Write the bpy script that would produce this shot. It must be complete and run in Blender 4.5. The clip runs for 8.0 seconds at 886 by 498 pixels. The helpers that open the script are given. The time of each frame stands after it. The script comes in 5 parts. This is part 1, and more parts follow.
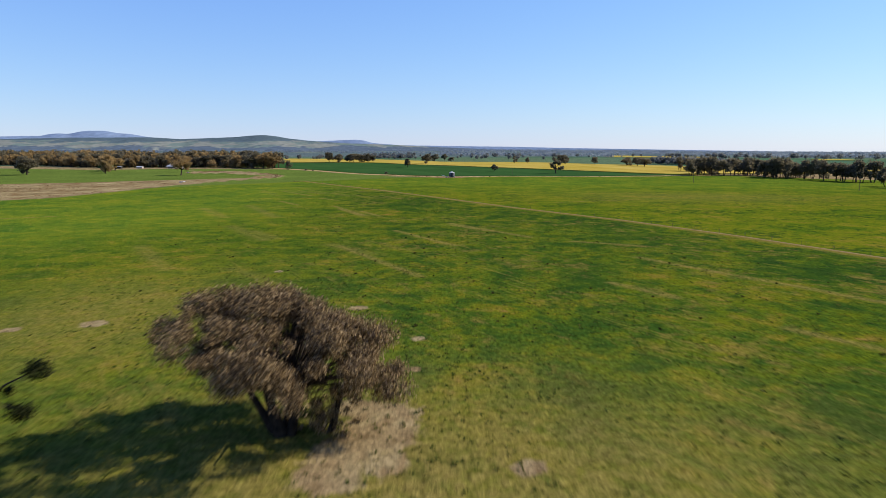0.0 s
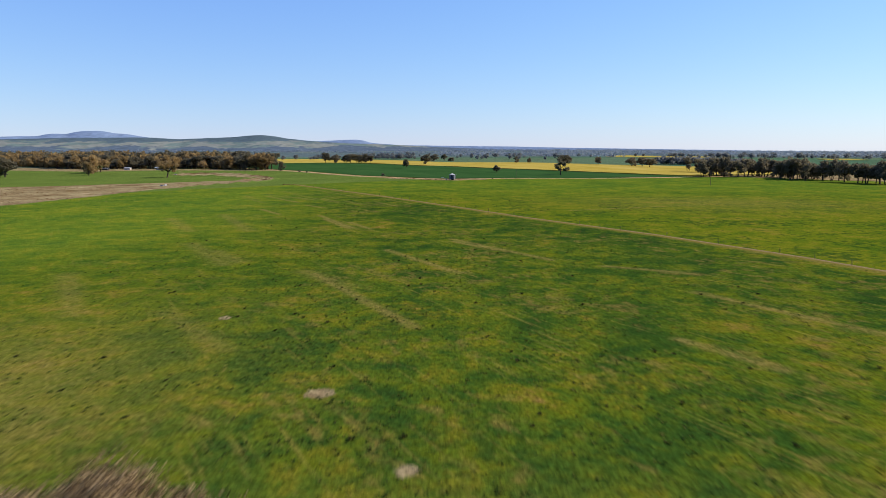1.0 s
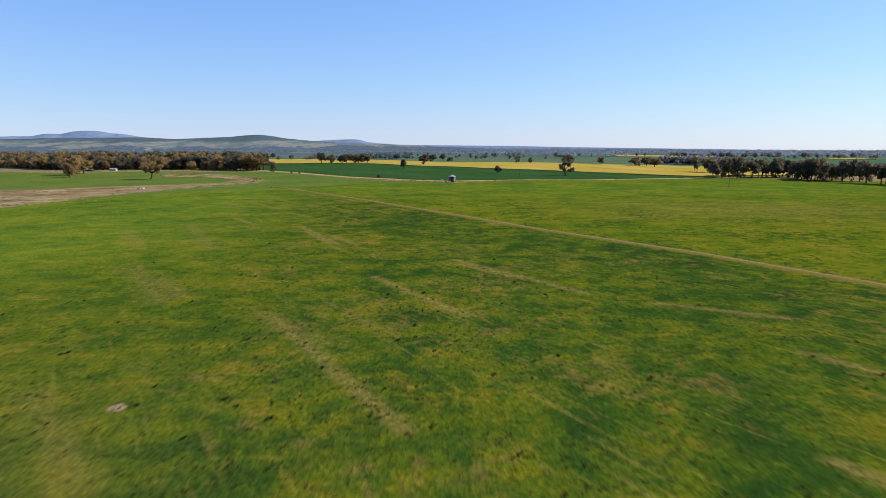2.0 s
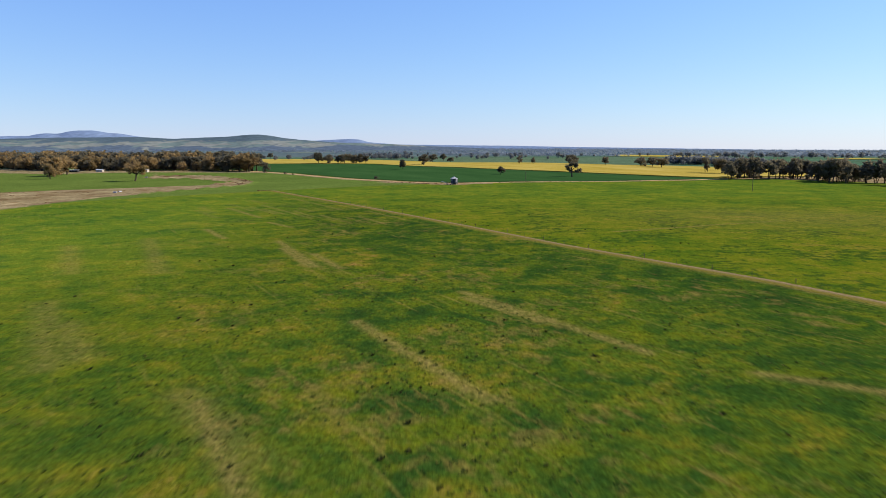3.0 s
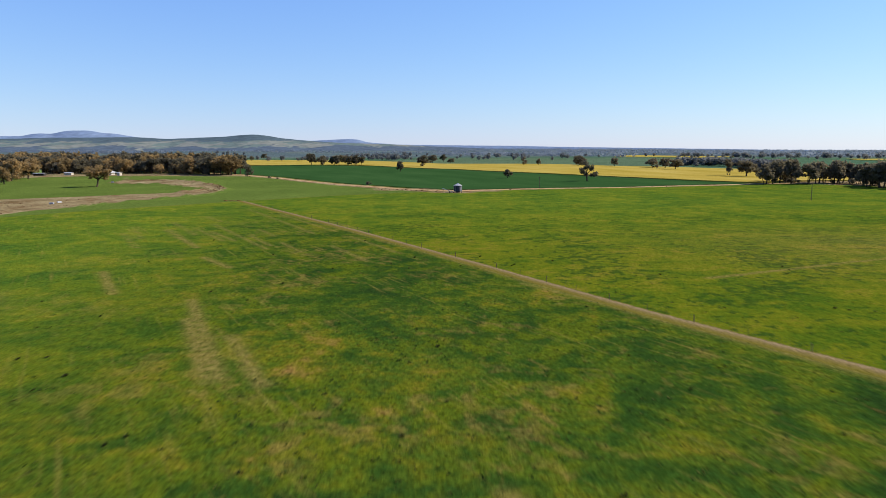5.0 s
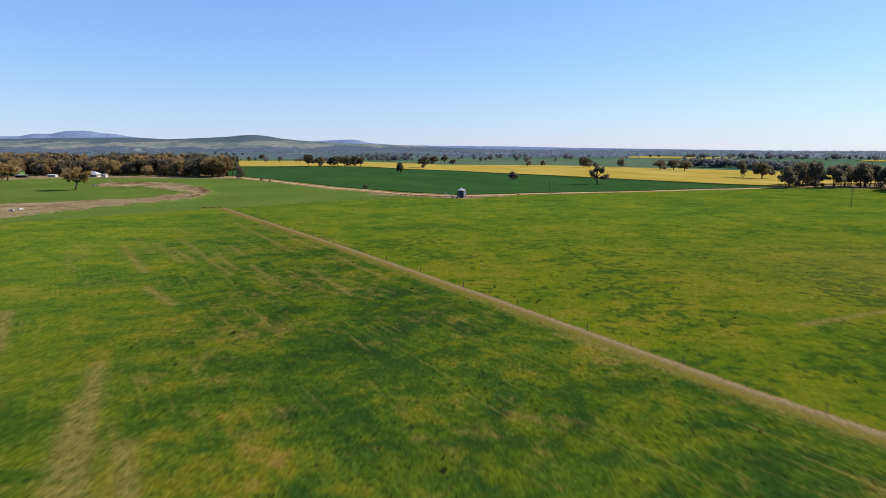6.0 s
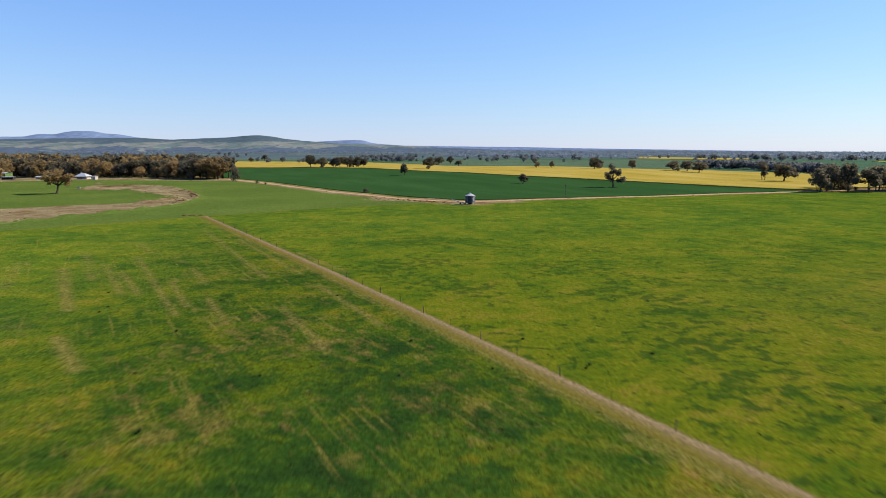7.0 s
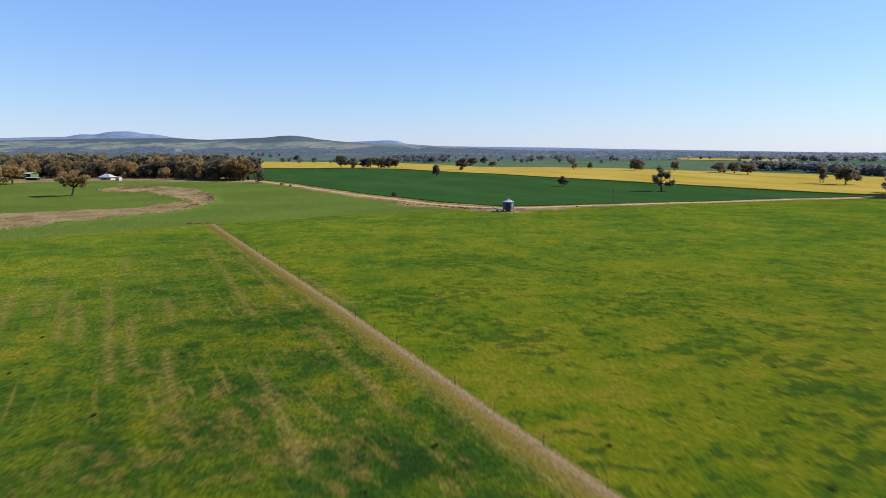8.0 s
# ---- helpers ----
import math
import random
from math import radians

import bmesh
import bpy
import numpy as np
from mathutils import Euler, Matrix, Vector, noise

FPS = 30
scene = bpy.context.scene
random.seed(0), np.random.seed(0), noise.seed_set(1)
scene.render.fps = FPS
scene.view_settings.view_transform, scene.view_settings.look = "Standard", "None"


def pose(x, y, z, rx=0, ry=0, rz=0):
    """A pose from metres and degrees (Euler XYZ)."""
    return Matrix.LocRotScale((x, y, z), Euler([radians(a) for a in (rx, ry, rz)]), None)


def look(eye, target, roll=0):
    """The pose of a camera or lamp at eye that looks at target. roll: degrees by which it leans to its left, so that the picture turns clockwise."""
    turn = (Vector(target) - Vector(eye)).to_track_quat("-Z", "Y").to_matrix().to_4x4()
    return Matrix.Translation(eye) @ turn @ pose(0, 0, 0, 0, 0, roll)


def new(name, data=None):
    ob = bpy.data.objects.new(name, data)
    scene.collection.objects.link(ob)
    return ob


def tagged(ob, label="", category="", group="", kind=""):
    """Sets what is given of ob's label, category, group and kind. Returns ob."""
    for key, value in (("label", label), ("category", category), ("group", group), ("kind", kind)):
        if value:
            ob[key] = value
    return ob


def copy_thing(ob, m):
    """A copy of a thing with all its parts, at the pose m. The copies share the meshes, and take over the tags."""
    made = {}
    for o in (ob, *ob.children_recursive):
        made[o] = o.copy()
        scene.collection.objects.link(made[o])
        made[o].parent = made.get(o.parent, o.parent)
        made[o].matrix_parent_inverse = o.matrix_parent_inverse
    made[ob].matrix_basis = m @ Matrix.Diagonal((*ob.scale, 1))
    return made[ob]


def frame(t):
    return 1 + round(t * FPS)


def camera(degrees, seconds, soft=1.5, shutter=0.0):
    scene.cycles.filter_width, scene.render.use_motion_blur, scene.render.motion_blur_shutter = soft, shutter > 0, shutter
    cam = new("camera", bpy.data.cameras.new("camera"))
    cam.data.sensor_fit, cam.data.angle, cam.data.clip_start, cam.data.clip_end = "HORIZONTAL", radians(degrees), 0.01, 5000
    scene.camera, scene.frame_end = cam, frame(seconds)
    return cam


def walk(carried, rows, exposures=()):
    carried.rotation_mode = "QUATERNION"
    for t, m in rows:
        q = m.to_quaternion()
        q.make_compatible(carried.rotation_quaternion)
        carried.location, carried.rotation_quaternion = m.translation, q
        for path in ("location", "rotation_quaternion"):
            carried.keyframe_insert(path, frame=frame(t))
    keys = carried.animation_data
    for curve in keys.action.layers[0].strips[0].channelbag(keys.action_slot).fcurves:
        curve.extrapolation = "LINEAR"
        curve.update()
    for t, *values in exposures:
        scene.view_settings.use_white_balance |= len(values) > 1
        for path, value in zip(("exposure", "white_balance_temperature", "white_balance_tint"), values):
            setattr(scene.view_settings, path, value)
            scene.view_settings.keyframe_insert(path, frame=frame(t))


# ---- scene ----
cam = camera(68.2, 8.0, soft=0.85, shutter=0.65)
METRES, EYE = 245.0, 22.2             # the flight's length, the height it starts at
ROWS = [
    (0.0, 0.0, 0.0, 0.0, -0.02, -8.72, 0.15),
    (0.5, -0.0005, 0.0634, 0.0013, -0.05, -8.74, 0.2),
    (1.0, -0.0014, 0.1265, 0.0025, -0.07, -8.74, 0.22),
    (1.5, -0.0022, 0.1896, 0.0032, -0.18, -8.76, 0.29),
    (3.0, -0.0061, 0.377, 0.0038, -0.21, -8.8, 0.3),
    (3.5, -0.0072, 0.4395, 0.0047, -0.22, -8.8, 0.3),
    (4.0, -0.0082, 0.502, 0.0058, -0.26, -8.8, 0.32),
    (4.5, -0.0093, 0.5643, 0.0068, -0.27, -8.81, 0.33),
    (6.0, -0.0126, 0.7507, 0.0091, -0.17, -8.75, 0.27),
    (6.5, -0.0136, 0.8133, 0.0098, -0.06, -8.73, 0.26),
    (7.0, -0.015, 0.8755, 0.0104, 0.29, -8.71, 0.25),
    (7.5, -0.017, 0.9376, 0.0105, 1.57, -8.68, 0.21),
    (8.0, -0.0195, 0.9997, 0.0106, 3.15, -8.66, 0.18),
]
walk(cam, [(t, pose(METRES * x, METRES * y, EYE + METRES * z, 90 + pitch, roll, yaw)) for t, x, y, z, yaw, pitch, roll in ROWS],
     exposures=[(0.0, 0.82), (8.0, 0.82)])

# ---- world and sun: a clear spring day, sun high on the right of the line of flight ----
SUN_EL, SUN_AZ = 37.0, 75.0          # degrees up; degrees clockwise from +y
world = bpy.data.worlds.new("sky")
scene.world = world
world.use_nodes = True
wn = world.node_tree
bg = wn.nodes["Background"]
sky = wn.nodes.new("ShaderNodeTexSky")
sky.sky_type = "NISHITA"
sky.sun_disc = False
sky.sun_elevation, sky.sun_rotation = radians(SUN_EL), radians(SUN_AZ)
sky.air_density, sky.dust_density, sky.ozone_density = 1.2, 0.0, 1.0
bg.inputs["Strength"].default_value = 0.088
# the clear, cool white balance of the day, channel by channel: a factor and how much of the sky's own gradient is kept
apart, whole = wn.nodes.new("ShaderNodeSeparateColor"), wn.nodes.new("ShaderNodeCombineColor")
wn.links.new(sky.outputs["Color"], apart.inputs["Color"])
for channel, (factor, keep) in enumerate([(0.655, 0.837), (1.048, 0.743), (3.37, 0.35)]):
    even, cool = wn.nodes.new("ShaderNodeMath"), wn.nodes.new("ShaderNodeMath")
    even.operation, cool.operation = "POWER", "MULTIPLY"
    even.inputs[1].default_value, cool.inputs[1].default_value = keep, factor
    wn.links.new(apart.outputs[channel], even.inputs[0])
    wn.links.new(even.outputs[0], cool.inputs[0])
    wn.links.new(cool.outputs[0], whole.inputs[channel])
wn.links.new(whole.outputs["Color"], bg.inputs["Color"])
sun_dir = Vector((math.cos(radians(SUN_EL)) * math.sin(radians(SUN_AZ)), math.cos(radians(SUN_EL)) * math.cos(radians(SUN_AZ)), math.sin(radians(SUN_EL))))
sun_data = bpy.data.lights.new("sun", "SUN")
sun_data.energy, sun_data.angle, sun_data.color = 5.0, radians(0.53), (1.0, 0.91, 0.77)
sun = new("sun", sun_data)
sun.matrix_world = look(sun_dir * 300, (0, 0, 0))


# ---- materials ----
def lin(r, g, b):
    """Reflectance from the 0-255 colour that a thing has in full sun."""
    return tuple(0.55 * (((c / 255 + 0.055) / 1.055) ** 2.4 if c > 10 else c / 255 / 12.92) for c in (r, g, b)) + (1.0,)


def paint(r, g, b):
    """Pale paint and bright sheet metal, at their full reflectance."""
    return tuple(min(0.82, 1.6 * v) for v in lin(r, g, b)[:3]) + (1.0,)


def turf(r, g, b):
    """Sward colours, warmed for the dry end of spring."""
    return lin(min(255, r * 1.12), g * 0.98, b * 0.8 + 11)


def sward(r, g, b):
    """Colours of the greener, ranker sward."""
    return lin(r * 1.16, g * 0.925, b * 0.85 + 5)


class Mat:
    """A small builder for node materials."""

    def __init__(self, name, rough=0.9, spec=0.2, metal=0.0):
        self.m = bpy.data.materials.new(name)
        self.m.use_nodes = True
        self.t = self.m.node_tree
        self.b = self.t.nodes["Principled BSDF"]
        self.b.inputs["Roughness"].default_value = rough
        self.b.inputs["Specular IOR Level"].default_value = spec
        self.b.inputs["Metallic"].default_value = metal
        self.pos = self.t.nodes.new("ShaderNodeNewGeometry").outputs["Position"]

    def link(self, a, b):
        self.t.links.new(a, b)

    def put(self, sock, v):
        if isinstance(v, (int, float, tuple)):
            sock.default_value = v
        else:
            self.link(v, sock)

    def mapping(self, vec, turn=0.0, scale=(1, 1, 1)):
        """Turns, then stretches."""
        for rot, sc in ((turn, (1, 1, 1)), (0.0, scale)):
            n = self.t.nodes.new("ShaderNodeMapping")
            self.link(vec, n.inputs["Vector"])
            n.inputs["Rotation"].default_value = (0, 0, radians(rot))
            n.inputs["Scale"].default_value = sc
            vec = n.outputs["Vector"]
        return vec

    def noise(self, scale, detail=4.0, rough=0.55, vec=None, distort=0.0):
        n = self.t.nodes.new("ShaderNodeTexNoise")
        self.link(vec or self.pos, n.inputs["Vector"])
        n.inputs["Scale"].default_value, n.inputs["Detail"].default_value = scale, detail
        n.inputs["Roughness"].default_value, n.inputs["Distortion"].default_value = rough, distort
        return n.outputs["Fac"]

    def voronoi(self, scale, vec=None, out="Color"):
        n = self.t.nodes.new("ShaderNodeTexVoronoi")
        self.link(vec or self.pos, n.inputs["Vector"])
        n.inputs["Scale"].default_value = scale
        return n.outputs[out]

    def ramp(self, fac, *stops):
        """Stops are (place, colour or grey)."""
        n = self.t.nodes.new("ShaderNodeValToRGB")
        self.link(fac, n.inputs["Fac"])
        e = n.color_ramp.elements
        while len(e) < len(stops):
            e.new(0.5)
        for k, (p, c) in zip(e, stops):
            k.position = p
            k.color = (c, c, c, 1) if isinstance(c, (int, float)) else c
        return n.outputs["Color"]

    def mix(self, fac, a, b, mode="MIX"):
        n = self.t.nodes.new("ShaderNodeMix")
        n.data_type, n.blend_type = "RGBA", mode
        self.put(n.inputs["Factor"], fac)
        self.put(n.inputs[6], a)
        self.put(n.inputs[7], b)
        return n.outputs[2]

    def math(self, op, a, b=0.5, clamp=False):
        n = self.t.nodes.new("ShaderNodeMath")
        n.operation, n.use_clamp = op, clamp
        self.put(n.inputs[0], a)
        self.put(n.inputs[1], b)
        return n.outputs[0]

    def attr(self, name):
        n = self.t.nodes.new("ShaderNodeAttribute")
        n.attribute_name = name
        return n.outputs["Fac"]

    def island(self):
        return self.t.nodes.new("ShaderNodeNewGeometry").outputs["Random Per Island"]

    def each(self):
        return self.t.nodes.new("ShaderNodeObjectInfo").outputs["Random"]

    def bump(self, height, strength=0.5, dist=0.1):
        n = self.t.nodes.new("ShaderNodeBump")
        n.inputs["Strength"].default_value, n.inputs["Distance"].default_value = strength, dist
        self.link(height, n.inputs["Height"])
        self.link(n.outputs["Normal"], self.b.inputs["Normal"])

    def done(self, colour):
        self.put(self.b.inputs["Base Color"], colour)
        return self.m


ROW_TURN = -29.5                      # the sowing rows run along the fence


def paddock_material():
    k = Mat("paddock", 1.0, 0.0)
    k.b.inputs["Sheen Weight"].default_value = 0.025         # fuzz of fine blades
    k.b.inputs["Sheen Roughness"].default_value = 0.5
    k.b.inputs["Sheen Tint"].default_value = (0.6, 0.74, 0.15, 1.0)
    along = k.mapping(k.pos, ROW_TURN, (1.0, 0.14, 1.0))
    lines = k.mapping(k.pos, ROW_TURN, (1.0, 0.035, 1.0))
    big = k.noise(0.03, 4, 0.6)
    patch = k.noise(0.13, 6, 0.62, distort=0.5)
    fine = k.noise(0.8, 5, 0.68)
    tiny = k.noise(2.6, 4, 0.7)
    rows = k.noise(0.5, 4, 0.65, vec=along)
    drill = k.noise(1.25, 3, 0.6, vec=lines)
    mid = k.noise(0.3, 4, 0.6, distort=0.4)
    f = k.math("ADD", k.math("MULTIPLY", patch, 0.40), k.math("MULTIPLY", rows, 0.10))
    f = k.math("ADD", f, k.math("MULTIPLY", fine, 0.14))
    f = k.math("ADD", f, k.math("MULTIPLY", big, 0.22))
    f = k.math("ADD", f, k.math("MULTIPLY", mid, 0.14))
    f = k.math("SUBTRACT", k.math("ADD", f, 0.008), k.math("MULTIPLY", k.attr("rank"), 0.035))
    left = k.ramp(f, (0.40, sward(30, 66, 24)), (0.46, sward(42, 84, 24)), (0.515, sward(66, 103, 24)), (0.565, sward(92, 115, 26)), (0.65, sward(128, 124, 66)))
    # straw-coloured thin places a few steps across, more of them where the ground is poor
    poor = k.math("ADD", k.math("MULTIPLY", k.noise(0.42, 5, 0.62, distort=0.6, vec=k.mapping(k.pos, ROW_TURN, (1.0, 0.6, 1.0))), 0.58), k.math("MULTIPLY", k.noise(0.045, 3, 0.5), 0.42))
    left = k.mix(k.ramp(poor, (0.53, 0.0), (0.62, 0.55)), left, sward(118, 124, 64))
    flush = k.math("ADD", k.math("MULTIPLY", k.noise(0.2, 5, 0.6, distort=0.5), 0.65), k.math("MULTIPLY", k.noise(0.033, 3, 0.5), 0.35))
    left = k.mix(k.ramp(flush, (0.52, 0.0), (0.6, 0.55)), left, sward(84, 116, 16))
    rankest = k.math("ADD", k.math("MULTIPLY", k.noise(0.55, 5, 0.6, distort=0.3), 0.6), k.math("MULTIPLY", k.noise(0.07, 3, 0.5), 0.4))
    left = k.mix(k.ramp(rankest, (0.40, 0.6), (0.47, 0.0)), left, sward(34, 74, 24))
    blot = k.math("ADD", k.math("MULTIPLY", k.noise(0.42, 4, 0.6, distort=0.4), 0.6), k.math("MULTIPLY", k.noise(0.05, 4, 0.55), 0.4))
    right = k.ramp(k.math("ADD", k.math("MULTIPLY", fine, 0.25), k.math("ADD", k.math("MULTIPLY", patch, 0.45), k.math("MULTIPLY", big, 0.3))), (0.42, turf(62, 97, 14)), (0.48, turf(84, 110, 15)), (0.53, turf(97, 117, 18)), (0.61, turf(114, 119, 38)))
    grass = k.mix(k.attr("yellow"), left, right)
    lush = k.ramp(k.math("ADD", k.math("MULTIPLY", mid, 0.25), k.math("ADD", k.math("MULTIPLY", patch, 0.4), k.math("MULTIPLY", big, 0.35))), (0.41, lin(68, 100, 34)), (0.49, lin(93, 116, 34)), (0.58, lin(117, 126, 36)))
    grass = k.mix(k.attr("lush"), grass, lush)
    grass = k.mix(k.math("MULTIPLY", k.math("SUBTRACT", k.attr("yellow"), k.math("MULTIPLY", k.attr("lush"), 0.55)), k.ramp(blot, (0.425, 0.8), (0.455, 0.45), (0.48, 0.0))), grass, turf(40, 76, 18))
    # thin drill lines left bare along the rows
    thin = k.math("MULTIPLY", k.ramp(drill, (0.57, 0.0), (0.68, 0.5)), k.ramp(k.noise(0.05, 3), (0.42, 0.0), (0.56, 1.0)))
    thin = k.math("MULTIPLY", thin, k.math("SUBTRACT", 1.0, k.attr("yellow")))
    grass = k.mix(thin, grass, lin(138, 126, 58))
    # dry streaks, worn places
    d = k.math("MULTIPLY", k.attr("dry"), k.ramp(k.math("ADD", k.math("MULTIPLY", rows, 0.4), k.math("MULTIPLY", fine, 0.6)), (0.34, 0.45), (0.52, 1.0)))
    grass = k.mix(d, grass, k.ramp(fine, (0.3, lin(114, 103, 46)), (0.7, lin(148, 131, 74))))
    # even young crop beyond the boundary
    crop = k.ramp(k.math("ADD", k.math("MULTIPLY", k.noise(0.02, 3), 0.7), k.math("MULTIPLY", fine, 0.3)), (0.35, lin(86, 106, 46)), (0.65, lin(104, 122, 54)))
    col = k.mix(k.attr("crop"), grass, crop)
    # far country: paddocks of several colours, with bluish distance haze put into them
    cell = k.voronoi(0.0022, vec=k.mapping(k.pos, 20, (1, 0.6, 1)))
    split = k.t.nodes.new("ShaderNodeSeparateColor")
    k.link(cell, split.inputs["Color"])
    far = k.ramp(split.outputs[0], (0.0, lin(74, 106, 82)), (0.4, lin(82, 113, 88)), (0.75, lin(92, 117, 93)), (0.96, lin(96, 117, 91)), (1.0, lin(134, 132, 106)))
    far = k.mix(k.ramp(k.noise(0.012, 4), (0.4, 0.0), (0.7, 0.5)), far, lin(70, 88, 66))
    # woodland tone greyed blue by painted haze, taking over farther out
    hazed_woods = k.ramp(k.noise(0.006, 5, 0.6, vec=k.mapping(k.pos, 0, (0.35, 1.0, 1.0))), (0.4, lin(82, 98, 106)), (0.55, lin(94, 110, 114)), (0.68, lin(120, 130, 120)))
    far = k.mix(k.attr("hazed_woods"), far, hazed_woods)
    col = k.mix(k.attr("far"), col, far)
    # bare earth
    earth = k.ramp(k.math("ADD", k.math("MULTIPLY", k.noise(0.045, 4, 0.55), 0.5), k.math("ADD", k.math("MULTIPLY", fine, 0.2), k.math("MULTIPLY", mid, 0.3))), (0.38, lin(106, 84, 58)), (0.48, lin(144, 124, 92)), (0.56, lin(157, 141, 105)), (0.64, lin(190, 168, 128)))
    earth = k.mix(k.ramp(k.noise(0.16, 4, 0.6, vec=k.mapping(k.pos, 12, (1.0, 0.5, 1.0))), (0.55, 0.0), (0.63, 0.7)), earth, lin(116, 82, 52))
    s = k.math("ADD", k.attr("soil"), k.math("MULTIPLY", k.math("SUBTRACT", k.math("ADD", k.math("MULTIPLY", fine, 0.5), k.math("MULTIPLY", patch, 0.5)), 0.5), 1.6))
    s = k.math("MULTIPLY", k.ramp(s, (0.42, 0.0), (0.58, 1.0)), k.ramp(k.attr("soil"), (0.02, 0.0), (0.15, 1.0)))
    col = k.mix(s, col, earth)
    col = k.mix(k.math("SUBTRACT", 0.65, k.math("MULTIPLY", k.attr("yellow"), 0.25)), col, k.ramp(k.math("ADD", k.math("MULTIPLY", tiny, 0.55), k.math("MULTIPLY", k.noise(1.3, 5, 0.7), 0.45)), (0.37, 0.1), (0.63, 0.9)), "OVERLAY")
    k.bump(k.math("ADD", fine, k.math("MULTIPLY", tiny, 0.4)), 0.6, 0.35)
    return k.done(col)


def crop_material(name, stops, scale=0.5, bump=0.3):
    k = Mat(name, 1.0, 0.0)
    a, b = k.noise(scale, 4, 0.6), k.noise(0.03, 3, 0.5, vec=k.mapping(k.pos, ROW_TURN + 12, (1, 0.25, 1)))
    f = k.math("ADD", k.math("MULTIPLY", a, 0.45), k.math("MULTIPLY", b, 0.55))
    k.bump(a, 0.6, bump)
    return k.done(k.ramp(f, *stops))


def earth_material(name, lo, mid, hi, scale=1.0):
    k = Mat(name, 1.0, 0.0)
    a, b = k.noise(0.35 * scale, 5, 0.6), k.noise(3.0 * scale, 4, 0.6)
    f = k.math("ADD", k.math("MULTIPLY", a, 0.6), k.math("MULTIPLY", b, 0.4))
    k.bump(b, 0.6, 0.12)
    return k.done(k.ramp(f, (0.36, lo), (0.5, mid), (0.66, hi)))


def track_material():
    """Worn strip: straw on the one side, bare trodden earth along the wires, grass creeping in at both edges."""
    k = Mat("track_earth", 1.0, 0.0)
    rough = k.math("ADD", k.math("MULTIPLY", k.noise(0.9, 5, 0.65), 0.6), k.math("MULTIPLY", k.noise(3.2, 4, 0.65), 0.4))
    a = k.math("ADD", k.attr("across"), k.math("MULTIPLY", k.math("SUBTRACT", rough, 0.5), 0.75))
    col = k.ramp(a, (0.05, lin(112, 106, 42)), (0.22, lin(122, 112, 48)), (0.46, lin(132, 117, 66)), (0.58, lin(142, 123, 84)), (0.74, lin(154, 134, 100)), (0.86, lin(116, 108, 50)), (0.96, lin(86, 104, 24)))
    col = k.mix(0.7, col, k.ramp(k.noise(2.6, 4, 0.7), (0.34, 0.2), (0.66, 0.8)), "OVERLAY")
    k.bump(rough, 0.6, 0.12)
    return k.done(col)


def leaf_material(name, dark, mid, warm, each=0.5, thin=0.58):
    k = Mat(name, 0.8, 0.08)
    f = k.math("ADD", k.math("MULTIPLY", k.island(), 1.0 - each), k.math("MULTIPLY", k.each(), each))
    col = k.ramp(f, (0.1, dark), (0.5, mid), (0.9, warm))
    tr = k.t.nodes.new("ShaderNodeBsdfTranslucent")
    k.put(tr.inputs["Color"], col)
    mx = k.t.nodes.new("ShaderNodeMixShader")
    mx.inputs["Fac"].default_value = thin
    k.link(k.b.outputs[0], mx.inputs[1])
    k.link(tr.outputs[0], mx.inputs[2])
    k.link(mx.outputs[0], k.t.nodes["Material Output"].inputs["Surface"])
    return k.done(col)


def plain_material(name, a, b, scale=2.0, rough=0.7, spec=0.3, metal=0.0):
    k = Mat(name, rough, spec, metal)
    n = k.noise(scale, 5, 0.6)
    k.bump(n, 0.25, 0.02)
    return k.done(k.ramp(n, (0.35, a), (0.65, b)))


PADDOCK = paddock_material()
WHEAT = crop_material("wheat", ((0.35, lin(49, 82, 42)), (0.52, lin(57, 91, 48)), (0.68, lin(67, 99, 54))), 0.6, 0.2)
CANOLA = crop_material("canola", ((0.34, lin(164, 144, 56)), (0.5, lin(186, 164, 76)), (0.68, lin(200, 178, 96))), 0.35, 0.4)
ROADEARTH = earth_material("road_earth", lin(178, 142, 98), lin(212, 174, 126), lin(226, 194, 150))
TRACKEARTH = track_material()
DARKBARK = plain_material("dark_bark", lin(40, 33, 27), lin(78, 66, 55), 1.5, 0.9, 0.1)
BARK = plain_material("bark", lin(58, 48, 40), lin(104, 90, 76), 1.5, 0.9, 0.1)
LEAF = leaf_material("gum_leaves", lin(106, 101, 82), lin(136, 128, 103), lin(160, 148, 118), 0.5)
LEAF_WARM = leaf_material("warm_gum_leaves", lin(146, 126, 86), lin(186, 157, 106), lin(212, 178, 122), 0.5)
LEAF_NEAR = leaf_material("near_tree_leaves", lin(70, 56, 38), lin(136, 112, 78), lin(200, 172, 130), 0.0, 0.25)
LEAF_GREEN = leaf_material("green_branch_leaves", lin(30, 36, 20), lin(52, 60, 30), lin(84, 88, 50), 0.0)
# the two far leaf colours carry distance haze: paler and bluer than near leaves
HAZED_FARWOOD = leaf_material("far_woods", lin(120, 125, 127), lin(138, 142, 141), lin(156, 158, 152), 0.0)
HAZED_BLUEWOOD = leaf_material("distant_woods", lin(140, 154, 168), lin(152, 165, 178), lin(164, 175, 183), 0.0)
GRASS = leaf_material("grass_clumps", lin(46, 76, 26), lin(78, 100, 30), lin(122, 120, 54), 0.0)
WEED = leaf_material("weed_clumps", lin(54, 66, 28), lin(72, 80, 38), lin(94, 90, 50), 0.0)
POST = plain_material("weathered_post", lin(98, 86, 70), lin(144, 128, 108), 6.0, 0.9, 0.1)
